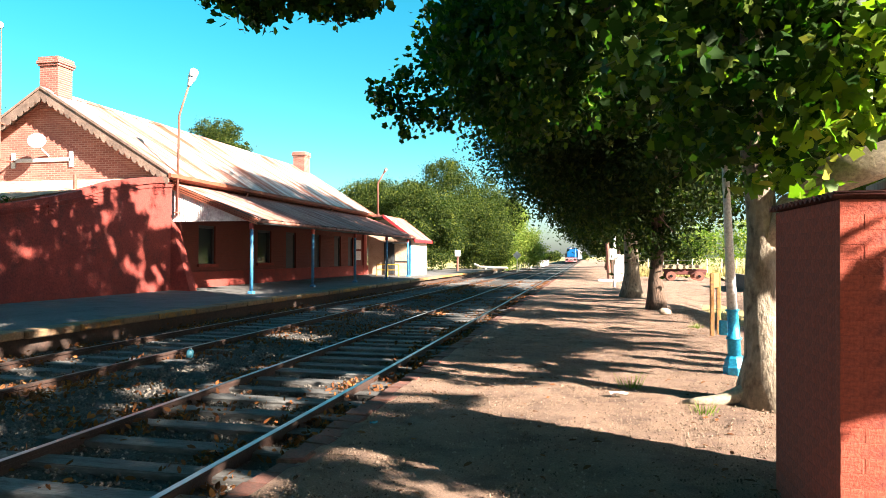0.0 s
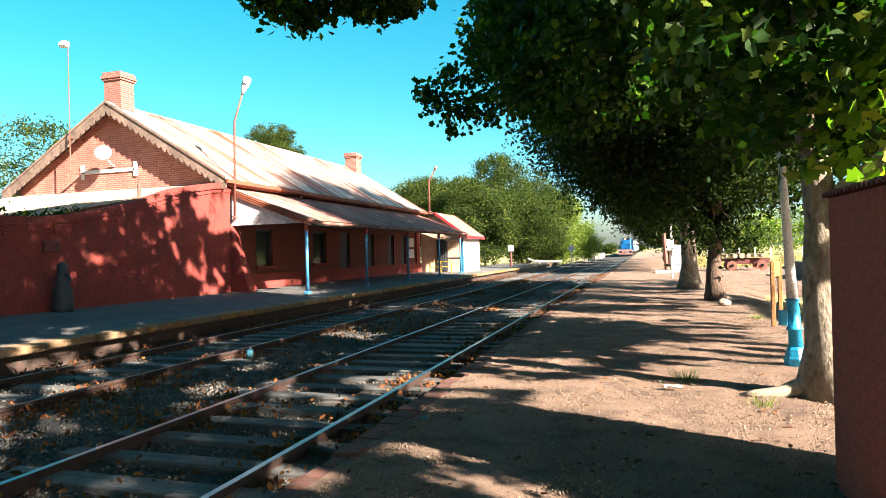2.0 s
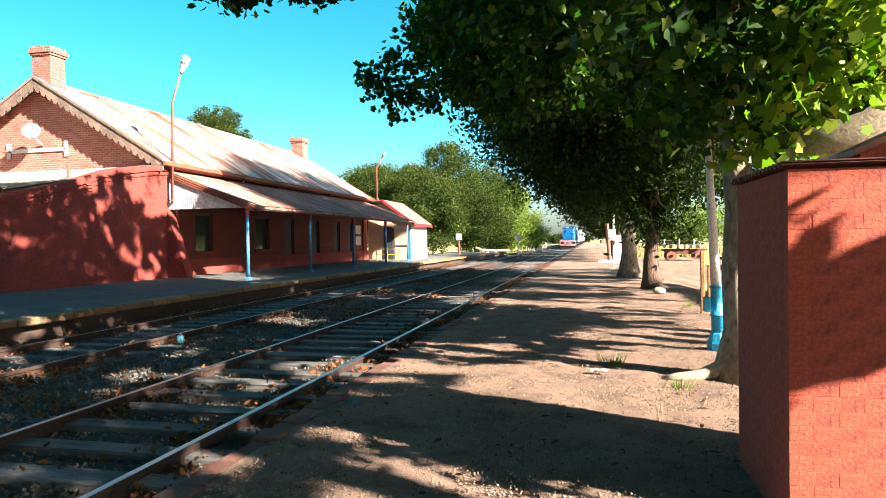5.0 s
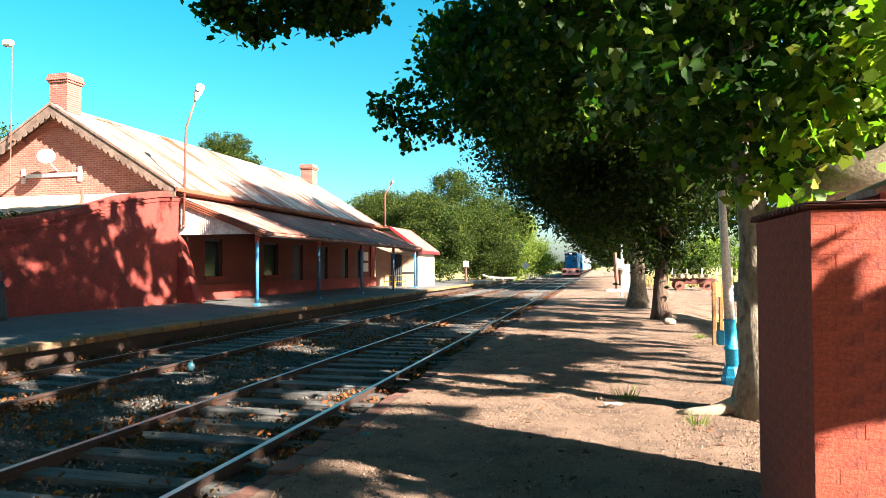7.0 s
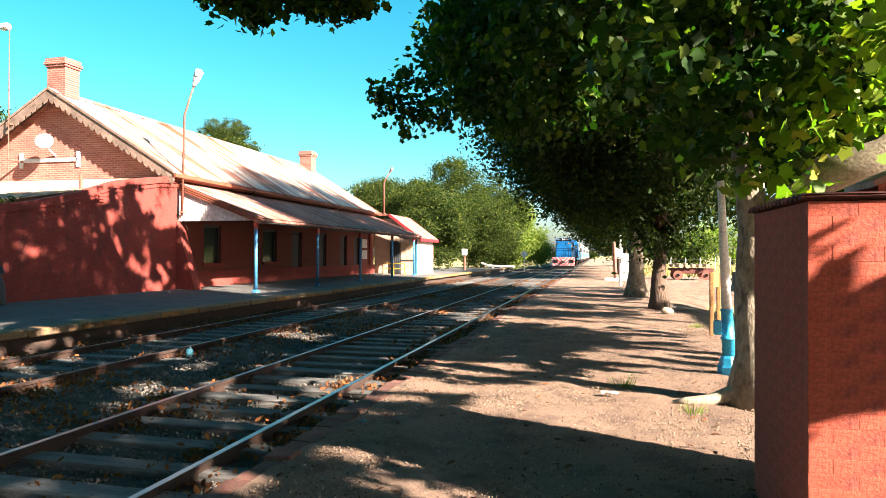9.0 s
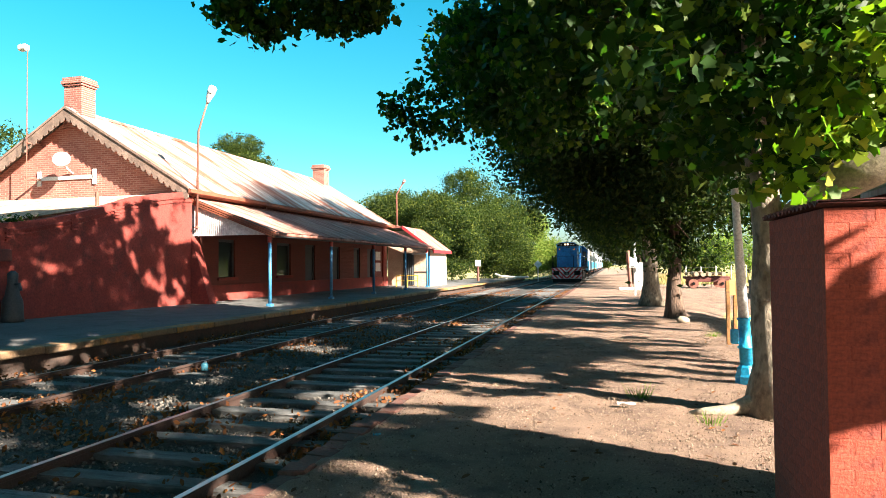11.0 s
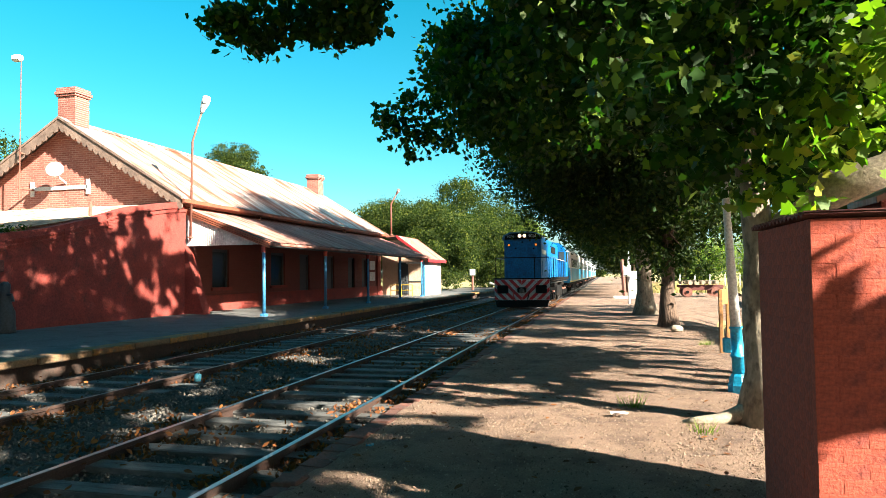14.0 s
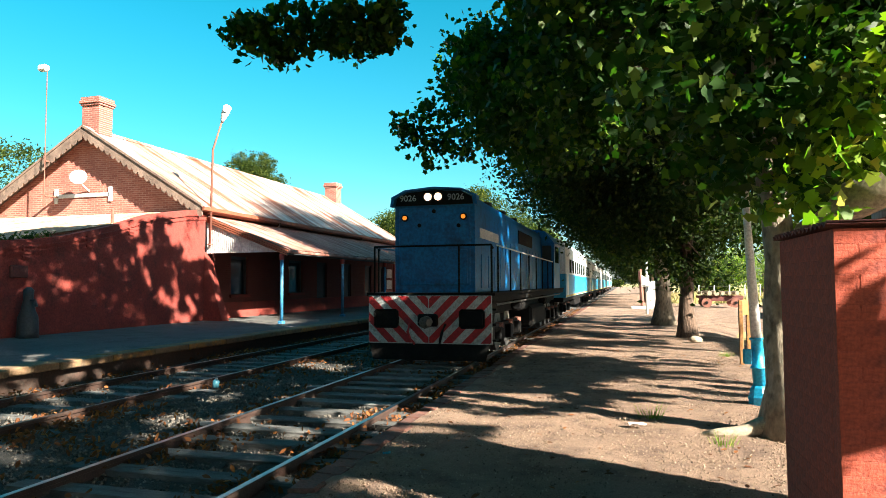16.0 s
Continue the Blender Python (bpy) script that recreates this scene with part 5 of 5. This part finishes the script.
# ---- litter and stones ----
def build_litter():
    r = np.random.RandomState(5)
    # dry leaves gather along the rails and the kerb
    out = []
    for x, w, n in ((-2.66, 0.14, 2600), (-3.15, 0.12, 900), (-4.85, 0.16, 1000), (-4.35, 0.12, 700), (-6.7, 0.2, 1200), (-7.2, 0.15, 700), (-9.0, 0.35, 2600), (-5.8, 0.7, 900), (-3.8, 0.5, 700)):
        n = int(n * 1.8)
        c = r.uniform(2.5, 46, n // 45)
        y = (c[r.randint(0, len(c), n)] + r.normal(size=n) * 0.24)
        z = -0.10 + np.abs(r.normal(size=n)) * 0.03
        out.append(np.stack([x + r.normal(size=n) * w, y, z], -1))
    p = np.concatenate(out)
    lf = leaves("dry_leaves", r, p, 0.07, M["leaf_dry"], None, OVAL, 0.3)
    tagged(lf, "curled brown dry leaves gathered along the rails", "dry leaves", kind="stuff")
    q = np.stack([r.uniform(-2.2, 3.0, 500), r.uniform(3.5, 20, 500), np.full(500, 0.012)], -1)
    tagged(leaves("fallen_leaves", r, q, 0.07, M["leaf_dry"], None, OVAL, 0.8), "scattered fallen leaves on the dirt", "dry leaves", kind="stuff")

    def stones(name, n, xs, ys, z, s0, s1, mt, seed):
        rs = np.random.RandomState(seed)
        base = np.array([(1, 0, 0), (-1, 0, 0), (0, 1, 0), (0, -1, 0), (0, 0, 1), (0, 0, -1)], float)
        tri = np.array([(0, 2, 4), (2, 1, 4), (1, 3, 4), (3, 0, 4), (2, 0, 5), (1, 2, 5), (3, 1, 5), (0, 3, 5)])
        s = rs.uniform(s0, s1, n)
        v = np.einsum("nij,nkj->nki", tumble(rs, n), base[None] * rs.uniform(0.55, 1.1, (n, 6, 1))) * s[:, None, None]
        u = rs.uniform(0, 1, n) ** 1.6
        c = np.stack([rs.uniform(*xs, n), ys[0] + (ys[1] - ys[0]) * u, np.full(n, z) + rs.uniform(-0.012, 0.012, n)], -1)
        ob = raw(name, (v + c[:, None]).reshape(-1, 3), (tri[None] + 6 * np.arange(n)[:, None, None]).reshape(-1, 3), 3, mt)
        return ob
    tagged(stones("ballast_stones", 42000, (-9.5, -2.55), (2, 40), -0.128, 0.012, 0.034, M["stone"], 1), "loose grey ballast stones", "stones", kind="stuff")
    tagged(stones("gravel", 56000, (-2.25, 4.0), (2.5, 22), -0.003, 0.004, 0.015, M["pebble"], 2), "fine pale gravel on the dirt", "gravel", kind="stuff")
    # grass tufts
    for cx, cy, n, h, nm in ((0.40, 9.15, 60, 0.18, "grass_tuft"), (1.05, 7.95, 34, 0.12, "grass_tuft"), (2.3, 16.6, 60, 0.12, "grass_tuft")):
        v, f = [], []
        for k in range(n):
            a, q = r.uniform(0, 6.28), r.uniform(0, 0.16)
            x, y, hh, b = cx + q * math.cos(a), cy + q * math.sin(a), h * r.uniform(0.4, 1.1), r.uniform(0, 6.28)
            dx, dy = math.cos(b) * 0.006, math.sin(b) * 0.006
            tx, ty = x + math.cos(a) * hh * 0.6, y + math.sin(a) * hh * 0.6
            i = len(v)
            v += [(x - dx, y - dy, -0.01), (x + dx, y + dy, -0.01), (tx, ty, hh)]
            f += [(i, i + 1, i + 2)]
        tagged(raw(nm, v, f, 3, M["grass"]), "small tuft of yellow-green grass in the dirt", "grass", kind="stuff")
    # grass of the field edge
    n = 9000
    x, y = r.uniform(3.5, 26, n), r.uniform(56, 75, n)
    hh, b = r.uniform(0.35, 0.9, n), r.uniform(0, 6.28, n)
    dx, dy = np.cos(b) * 0.035, np.sin(b) * 0.035
    z = np.full(n, -0.1)
    v = np.stack([np.stack([x - dx, y - dy, z], -1), np.stack([x + dx, y + dy, z], -1), np.stack([x + r.uniform(-.2, .2, n), y, hh], -1)], 1)
    tagged(raw("tall_dry_grass", v.reshape(-1, 3), np.arange(3 * n), 3, M["dry_grass"]), "tall dry yellow grass along the field's edge", "grass", kind="stuff")


def build_scraps():
    """Small litter that lies on the dirt."""
    for x, y, w, d, mat, label in ((0.22, 8.6, 0.2, 0.1, "white_wall", "flattened pale paper scrap lying on the dirt"), (-2.12, 6.66, 0.07, 0.04, "plastic", "small blue plastic scrap lying on the dirt")):
        r = random.Random(int(x * 100))
        bm = bmesh.new()
        top = [[bm.verts.new((x + (i / 5 - 0.5) * w + r.uniform(-0.08, 0.08) * w, y + (j / 3 - 0.5) * d + r.uniform(-0.12, 0.12) * d, 0.016 + r.uniform(0, 0.022))) for j in range(4)] for i in range(6)]
        low = [[bm.verts.new((v.co.x, v.co.y, v.co.z - 0.004)) for v in row] for row in top]
        for i in range(5):
            for j in range(3):
                bm.faces.new((top[i][j], top[i + 1][j], top[i + 1][j + 1], top[i][j + 1]))
                bm.faces.new((low[i][j], low[i][j + 1], low[i + 1][j + 1], low[i + 1][j]))
        tagged(part("litter_scrap", bm, M[mat]), label, "litter")


def build_kerb():
    k = root("path_kerb", "row of worn red bricks edging the dirt path beside the track", "kerb", kind="structure")
    r = random.Random(9)
    shared = []
    for i in range(6):
        bm = boxed(-0.12, 0.12, 0.004, 0.246, -0.2, 0.0, bevel=0.014)
        for v in bm.verts:
            v.co += Vector((r.uniform(-0.008, 0.008), r.uniform(-0.004, 0.004), r.uniform(-0.006, 0.006)))
        me = bpy.data.meshes.new("brick")
        bmesh.ops.recalc_face_normals(bm, faces=bm.faces)
        bm.to_mesh(me); bm.free(); me.materials.append(M["kerb_brick"])
        shared.append(me)
    for i in range(260):
        ob = new("brick", r.choice(shared))
        ob.parent = k
        ob.matrix_basis = pose(-2.42 + r.uniform(-0.015, 0.015), 1.5 + i * 0.25, -0.004 + r.uniform(-0.022, 0.012), 0, r.uniform(-3, 3), r.uniform(-3, 3))


# ---- train ----
TRACK_X = -3.77
TRAIN_X = -3.84
FRONT = [(0.0, 155.0), (0.5, 151.0), (3.5, 126.0), (7.5, 94.2), (9.5, 75.3), (12.5, 46.8), (13.5, 37.0), (14.5, 27.8), (16.0, 13.8)]


def front_at(t):
    return float(np.interp(t, [q[0] for q in FRONT], [q[1] for q in FRONT]))


WHEELS = []


def bogie(parent, y, axles, rad, half):
    """Side frames, springs and turning wheelsets, under a vehicle whose own space has y running back from its nose."""
    bo = part("bogie_frame", boxed(-0.35, 0.35, y - half, y + half, rad - 0.1, rad + 0.14, bevel=0.03), M["black"], parent)
    for s in (-1, 1):
        bm = bmesh.new()
        prism(bm, [(y - half, rad + 0.0), (y - half + 0.25, rad + 0.22), (y + half - 0.25, rad + 0.22), (y + half, rad + 0.0), (y + half - 0.15, rad - 0.16), (y - half + 0.15, rad - 0.16)], "x", s * 1.06 - 0.07, s * 1.06 + 0.07)
        part("side_frame", bm, M["black"], bo)
        for a in axles:
            part("axle_box", boxed(s * 1.16 - 0.11, s * 1.16 + 0.11, y + a - 0.17, y + a + 0.17, rad - 0.17, rad + 0.16, bevel=0.03), M["black"], bo)
            bm = bmesh.new()
            tube(bm, [(s * 1.13, y + a + 0.42, rad - 0.12), (s * 1.13, y + a + 0.42, rad + 0.24)], [0.09, 0.09], 10)
            part("spring", bm, M["rust_pole"], bo)
    for a in axles:
        bm = bmesh.new()
        for s in (-1, 1):
            disc(bm, (s * 0.835, 0, 0), (1, 0, 0), rad, 0.13, 24)
            disc(bm, (s * 0.765, 0, 0), (1, 0, 0), rad + 0.028, 0.03, 24)
            for k in range(4):
                c, q = math.cos(k * math.pi / 2), math.sin(k * math.pi / 2)
                disc(bm, (s * 0.90, c * rad * 0.5, q * rad * 0.5), (1, 0, 0), 0.06, 0.04, 8)
        tube(bm, [(-0.9, 0, 0), (0.9, 0, 0)], [0.08, 0.08], 10)
        ws = part("wheelset", bm, M["steel"], parent, "steel wheelset")
        WHEELS.append((ws, y + a, rad))


def build_loco():
    L = root("locomotive", "blue diesel locomotive with red and white chevrons on its nose", "locomotive")
    # frame and hood
    part("underframe", boxed(-0.95, 0.95, 0.12, 16.3, 0.92, 1.25, bevel=0.03), M["black"], L)
    part("sill", boxed(-1.36, 1.36, 0.12, 16.3, 1.252, 1.398, bevel=0.02), M["black"], L)
    # reservoirs and pipes hung below the walkway
    for s in (-1, 1):
        for y in (4.6, 10.6):
            bm = bmesh.new(); tube(bm, [(s * 1.12, y, 1.06), (s * 1.12, y + 0.06, 1.06), (s * 1.12, y + 1.44, 1.06), (s * 1.12, y + 1.5, 1.06)], [0.1, 0.16, 0.16, 0.1], 12)
            part("air_reservoir", bm, M["black"], L)
        bm = bmesh.new(); tube(bm, [(s * 1.28, 0.9, 1.19), (s * 1.28, 15.6, 1.19)], [0.025, 0.025], 6)
        part("brake_pipe", bm, M["steel"], L)
    part("walkway", boxed(-1.40, 1.40, 0.10, 16.3, 1.40, 1.46), M["black"], L)
    hood = bmesh.new()
    prism(hood, [(-0.90, 1.46), (0.90, 1.46), (0.90, 3.36), (0.86, 3.52), (0.60, 3.66), (0.0, 3.70), (-0.60, 3.66), (-0.86, 3.52), (-0.90, 3.36)], "y", 0.52, 12.2)
    h = part("hood", hood, M["loco_blue"], L)
    # nose: number band, doors, handrail
    bm = bmesh.new()
    prism(bm, [(-0.87, 3.36), (0.87, 3.36), (0.84, 3.52), (0.60, 3.64), (0.0, 3.68), (-0.60, 3.64), (-0.84, 3.52)], "y", 0.46, 0.518)
    part("number_band", bm, M["black"], h, "black band with number boards and headlights")
    bm = bmesh.new()
    prism(bm, [(-0.98, 3.34), (-0.95, 3.55), (-0.64, 3.70), (0.0, 3.75), (0.64, 3.70), (0.95, 3.55), (0.98, 3.34), (0.92, 3.34), (0.88, 3.53), (0.60, 3.665), (0.0, 3.705), (-0.60, 3.665), (-0.88, 3.53), (-0.92, 3.34)], "y", 0.40, 0.72)
    part("brow", bm, M["loco_blue"], h)
    part("nose_panel", boxed(-0.80, 0.80, 0.495, 0.519, 1.62, 3.30, bevel=0.01), M["loco_blue"], h)
    part("nose_door", boxed(0.02, 0.74, 0.472, 0.494, 1.66, 2.38, bevel=0.008), M["loco_blue"], h)
    for x in (-0.115, 0.115):
        bm = bmesh.new()
        tube(bm, [(x, 0.50, 3.53), (x, 0.415, 3.53)], [0.11, 0.11], 16)
        rim = part("headlight_rim", bm, M["black"], h)
        bm = bmesh.new(); disc(bm, (x, 0.408, 3.53), (0, 1, 0), 0.085, 0.02, 18)
        part("headlight", bm, M["headlight"], rim, "lit twin headlight")
    for x in (-0.66, 0.66):
        bm = bmesh.new(); disc(bm, (x, 0.49, 3.09), (0, 1, 0), 0.08, 0.06, 16)
        rim = part("marker_rim", bm, M["black"], h)
        bm = bmesh.new(); disc(bm, (x, 0.455, 3.09), (0, 1, 0), 0.048, 0.02, 14)
        part("marker_light", bm, M["marker"], rim, "small lit amber marker light")
    for x in (-0.56, 0.52):
        f = bpy.data.curves.new("number", "FONT")
        f.body, f.size, f.extrude, f.align_x = "9026", 0.19, 0.004, "CENTER"
        ob = new("number", f)
        ob.parent = L
        ob.matrix_basis = pose(x - 0.02, 0.45, 3.455, 90, 0, 0)
        f.materials.append(M["sign_white"])
    bm = bmesh.new(); tube(bm, [(-1.28, 0.56, 2.40), (-1.3, 0.3, 2.46), (1.3, 0.3, 2.46), (1.28, 0.56, 2.40)], [0.022] * 4, 8)
    part("nose_rail", bm, M["black"], L)
    for x in (-1.3, 0.60, 1.3):
        bm = bmesh.new(); tube(bm, [(x, 0.3, 1.45), (x, 0.3, 2.46)], [0.022, 0.022], 8)
        part("stanchion", bm, M["black"], L)
    # small grab marks on the nose
    for x, z in ((-0.33, 2.92), (0.0, 3.22), (0.15, 2.12), (0.55, 2.9)):
        bm = bmesh.new(); disc(bm, (x, 0.49, z), (0, 1, 0), 0.045, 0.03, 10)
        part("fitting", bm, M["black"], h)
    # chevron plate
    pl = part("pilot_plate", boxed(-1.34, 1.34, 0.06, 0.118, 0.40, 1.40), M["sign_white"], L, "red and white chevron plate")
    w, z0, z1 = 0.20, 0.42, 1.39
    for s in (-1, 1):
        k = -2
        while k < 9:
            # band rising outward from the middle, cut to the plate
            a = -0.9 + k * 2 * w
            poly = [(a, z0), (a + w, z0), (a + w + (z1 - z0), z1), (a + (z1 - z0), z1)]
            for side, lim in ((0, 0.012), (1, 1.33)):
                out = []
                for i in range(len(poly)):
                    p, q = poly[i], poly[(i + 1) % len(poly)]
                    ins = (lambda v: v[0] >= lim) if side == 0 else (lambda v: v[0] <= lim)
                    if ins(p):
                        out.append(p)
                    if ins(p) != ins(q):
                        f = (lim - p[0]) / (q[0] - p[0])
                        out.append((lim, p[1] + f * (q[1] - p[1])))
                poly = out
                if len(poly) < 3:
                    break
            if len(poly) >= 3:
                bm = bmesh.new()
                prism(bm, [(s * p[0], p[1]) for p in poly], "y", 0.050, 0.059)
                part("red_stripe", bm, M["sign_red"], pl)
            k += 1
    for x in (-0.93, 0.93):
        part("step_recess", boxed(x - 0.27, x + 0.27, 0.02, 0.058, 0.72, 1.12, bevel=0.05), M["black"], pl, "dark buffer recess")
    bm = bmesh.new()
    box(bm, -0.22, 0.22, -0.06, 0.06, 0.76, 1.02, bevel=0.04)
    cp = part("coupler", bm, M["black"], L)
    bm = bmesh.new(); tube(bm, [(0, -0.05, 0.86), (0.02, -0.28, 0.86), (0.12, -0.33, 0.86)], [0.12, 0.13, 0.08], 8)
    part("knuckle", bm, M["steel"], cp)
    for x in (-0.42, 0.36):
        bm = bmesh.new(); tube(bm, [(x, 0.05, 0.8), (x * 0.95, -0.14, 0.66), (x * 0.8, -0.12, 0.45), (x * 0.7, -0.02, 0.4)], [0.03] * 4, 8)
        part("hose", bm, M["sign_red"] if x < 0 else M["black"], L)
    bm = bmesh.new()
    prism(bm, [(-1.30, 0.40), (1.30, 0.40), (1.22, 0.06), (-1.22, 0.06)], "y", 0.0, 0.08)
    part("plough", bm, M["black"], L)
    # side doors, grilles, handrail along the walkway
    for s in (-1, 1):
        for k in range(14):
            y = 1.1 + k * 0.78
            part("hood_door", boxed(min(s * 0.902, s * 0.922), max(s * 0.902, s * 0.922), y, y + 0.70, 1.55, 2.75 if k > 2 else 2.3, bevel=0.006), M["loco_blue"], h)
        for y0, y1 in ((6.5, 9.5),):
            g = part("grille", boxed(min(s * 0.903, s * 0.93), max(s * 0.903, s * 0.93), y0, y1, 2.85, 3.25, bevel=0.006), M["black"], h)
        part("grey_panel", boxed(min(s * 0.902, s * 0.915), max(s * 0.902, s * 0.915), 1.0, 3.2, 2.66, 2.88), M["lamp_grey"], h)
        bm = bmesh.new(); tube(bm, [(s * 1.36, 0.6, 2.46), (s * 1.36, 12.0, 2.46)], [0.02, 0.02], 6)
        part("handrail", bm, M["lamp_grey"], L)
        for k in range(8):
            bm = bmesh.new(); tube(bm, [(s * 1.36, 0.7 + k * 1.6, 1.42), (s * 1.36, 0.7 + k * 1.6, 2.46)], [0.02, 0.02], 6)
            part("stanchion", bm, M["black"], L)
        part("fuel_tank", boxed(min(s * 0.3, s * 1.3), max(s * 0.3, s * 1.3), 6.4, 9.8, 0.35, 0.98, bevel=0.08), M["black"], L)
        for k in range(3):
            part("step", boxed(min(s * 1.1, s * 1.4), max(s * 1.1, s * 1.4), 0.2, 0.5, 0.45 + k * 0.32, 0.49 + k * 0.32), M["black"], L)
    for y in (4.2, 6.4, 8.6):
        bm = bmesh.new(); disc(bm, (0, y, 3.74), (0, 0, 1), 0.55, 0.16, 20)
        part("roof_fan", bm, M["black"], h)
    part("exhaust", boxed(-0.25, 0.25, 10.2, 10.9, 3.68, 3.90, bevel=0.03), M["black"], h)
    # cab
    bm = bmesh.new()
    prism(bm, [(-1.38, 1.46), (1.38, 1.46), (1.40, 3.2), (1.05, 3.66), (0.0, 3.82), (-1.05, 3.66), (-1.40, 3.2)], "y", 12.2, 14.6)
    cab = part("cab", bm, M["loco_blue"], L)
    for s in (-1, 1):
        part("cab_window", boxed(min(s * 1.392, s * 1.41), max(s * 1.392, s * 1.41), 12.6, 13.9, 2.45, 3.08), M["glass"], cab)
        part("front_window", boxed(min(s * 0.95, s * 1.3), max(s * 0.95, s * 1.3), 12.17, 12.198, 2.5, 3.1), M["glass"], cab)
        part("window_hood", boxed(min(s * 1.4, s * 1.5), max(s * 1.4, s * 1.5), 12.5, 14.0, 3.12, 3.17), M["coach_white"], cab)
    part("short_nose", boxed(-0.85, 0.85, 14.6, 15.8, 1.46, 2.9, bevel=0.08), M["loco_blue"], L)
    bogie(L, 3.0, (-1.35, 0.0, 1.35), 0.5, 1.95)
    bogie(L, 13.2, (-1.35, 0.0, 1.35), 0.5, 1.95)
    return L


def build_coach():
    C = root("passenger_coach", "white and blue passenger coach with a row of dark windows", "coach", group="coaches of the train")
    for z0, z1, mt, nm, hw in ((1.0, 2.08, "coach_blue", "lower_side", 1.42), (2.08, 2.90, "coach_white", "window_band", 1.42), (2.90, 3.3, "coach_white", "upper_side", 1.41)):
        part(nm, boxed(-hw, hw, 0.0, 23.6, z0, z1), M[mt], C)
    bm = bmesh.new()
    prism(bm, [(-1.42, 3.3), (1.42, 3.3), (1.25, 3.62), (0.7, 3.82), (0, 3.88), (-0.7, 3.82), (-1.25, 3.62)], "y", 0.0, 23.6)
    part("roof", bm, M["lamp_grey"], C)
    for s in (-1, 1):
        part("yellow_line", boxed(min(s * 1.421, s * 1.428), max(s * 1.421, s * 1.428), 0, 23.6, 1.03, 1.10), M["yellow"], C)
        for k in range(11):
            y = 2.3 + k * 1.78
            part("window", boxed(min(s * 1.415, s * 1.432), max(s * 1.415, s * 1.432), y, y + 1.2, 2.16, 2.82, bevel=0.02), M["glass"], C)
        for y in (0.7, 22.0):
            part("door", boxed(min(s * 1.415, s * 1.435), max(s * 1.415, s * 1.435), y, y + 0.85, 1.1, 3.05, bevel=0.02), M["coach_white"], C)
    part("end_door", boxed(-0.45, 0.45, -0.03, -0.002, 1.1, 3.0), M["door_dark"], C)
    part("gangway", boxed(-0.6, 0.6, 23.602, 23.9, 1.0, 3.1, bevel=0.05), M["black"], C)
    part("underframe", boxed(-1.3, 1.3, 0.1, 23.5, 0.8, 0.998), M["black"], C)
    part("equipment_box", boxed(-1.2, 1.2, 8.5, 13.5, 0.4, 0.798, bevel=0.04), M["black"], C)
    bogie(C, 3.0, (-1.2, 1.2), 0.46, 1.6)
    bogie(C, 20.6, (-1.2, 1.2), 0.46, 1.6)
    return C


def build_train():
    train = [(build_loco(), 0.0)]
    for k in range(5):
        train.append((build_coach(), 17.0 + k * 24.3))
    return train


build_ground()
build_platform()
build_track(TRACK_X, True, "main track with polished rails on pale sleepers", M["rail_top"], 1)
build_track(-7.78, False, "side track with dull rails half buried in leaves", M["rail_dull"], 2)
build_station()
build_yard()
build_annex()
build_roof_things()
build_path_things()
build_trees()
build_litter()
build_scraps()
TRAIN = build_train()
build_pillar()
build_kerb()


def motions():
    for ob, back in TRAIN:
        walk(ob, [(t, pose(TRAIN_X, y + back, 0.0)) for t, y in FRONT])
    ticks = [k / 15 for k in range(241)]
    for ob, y, rad in WHEELS:
        walk(ob, [(t, pose(0, y, rad, math.degrees((155.0 - front_at(t)) / rad))) for t in ticks])


motions()
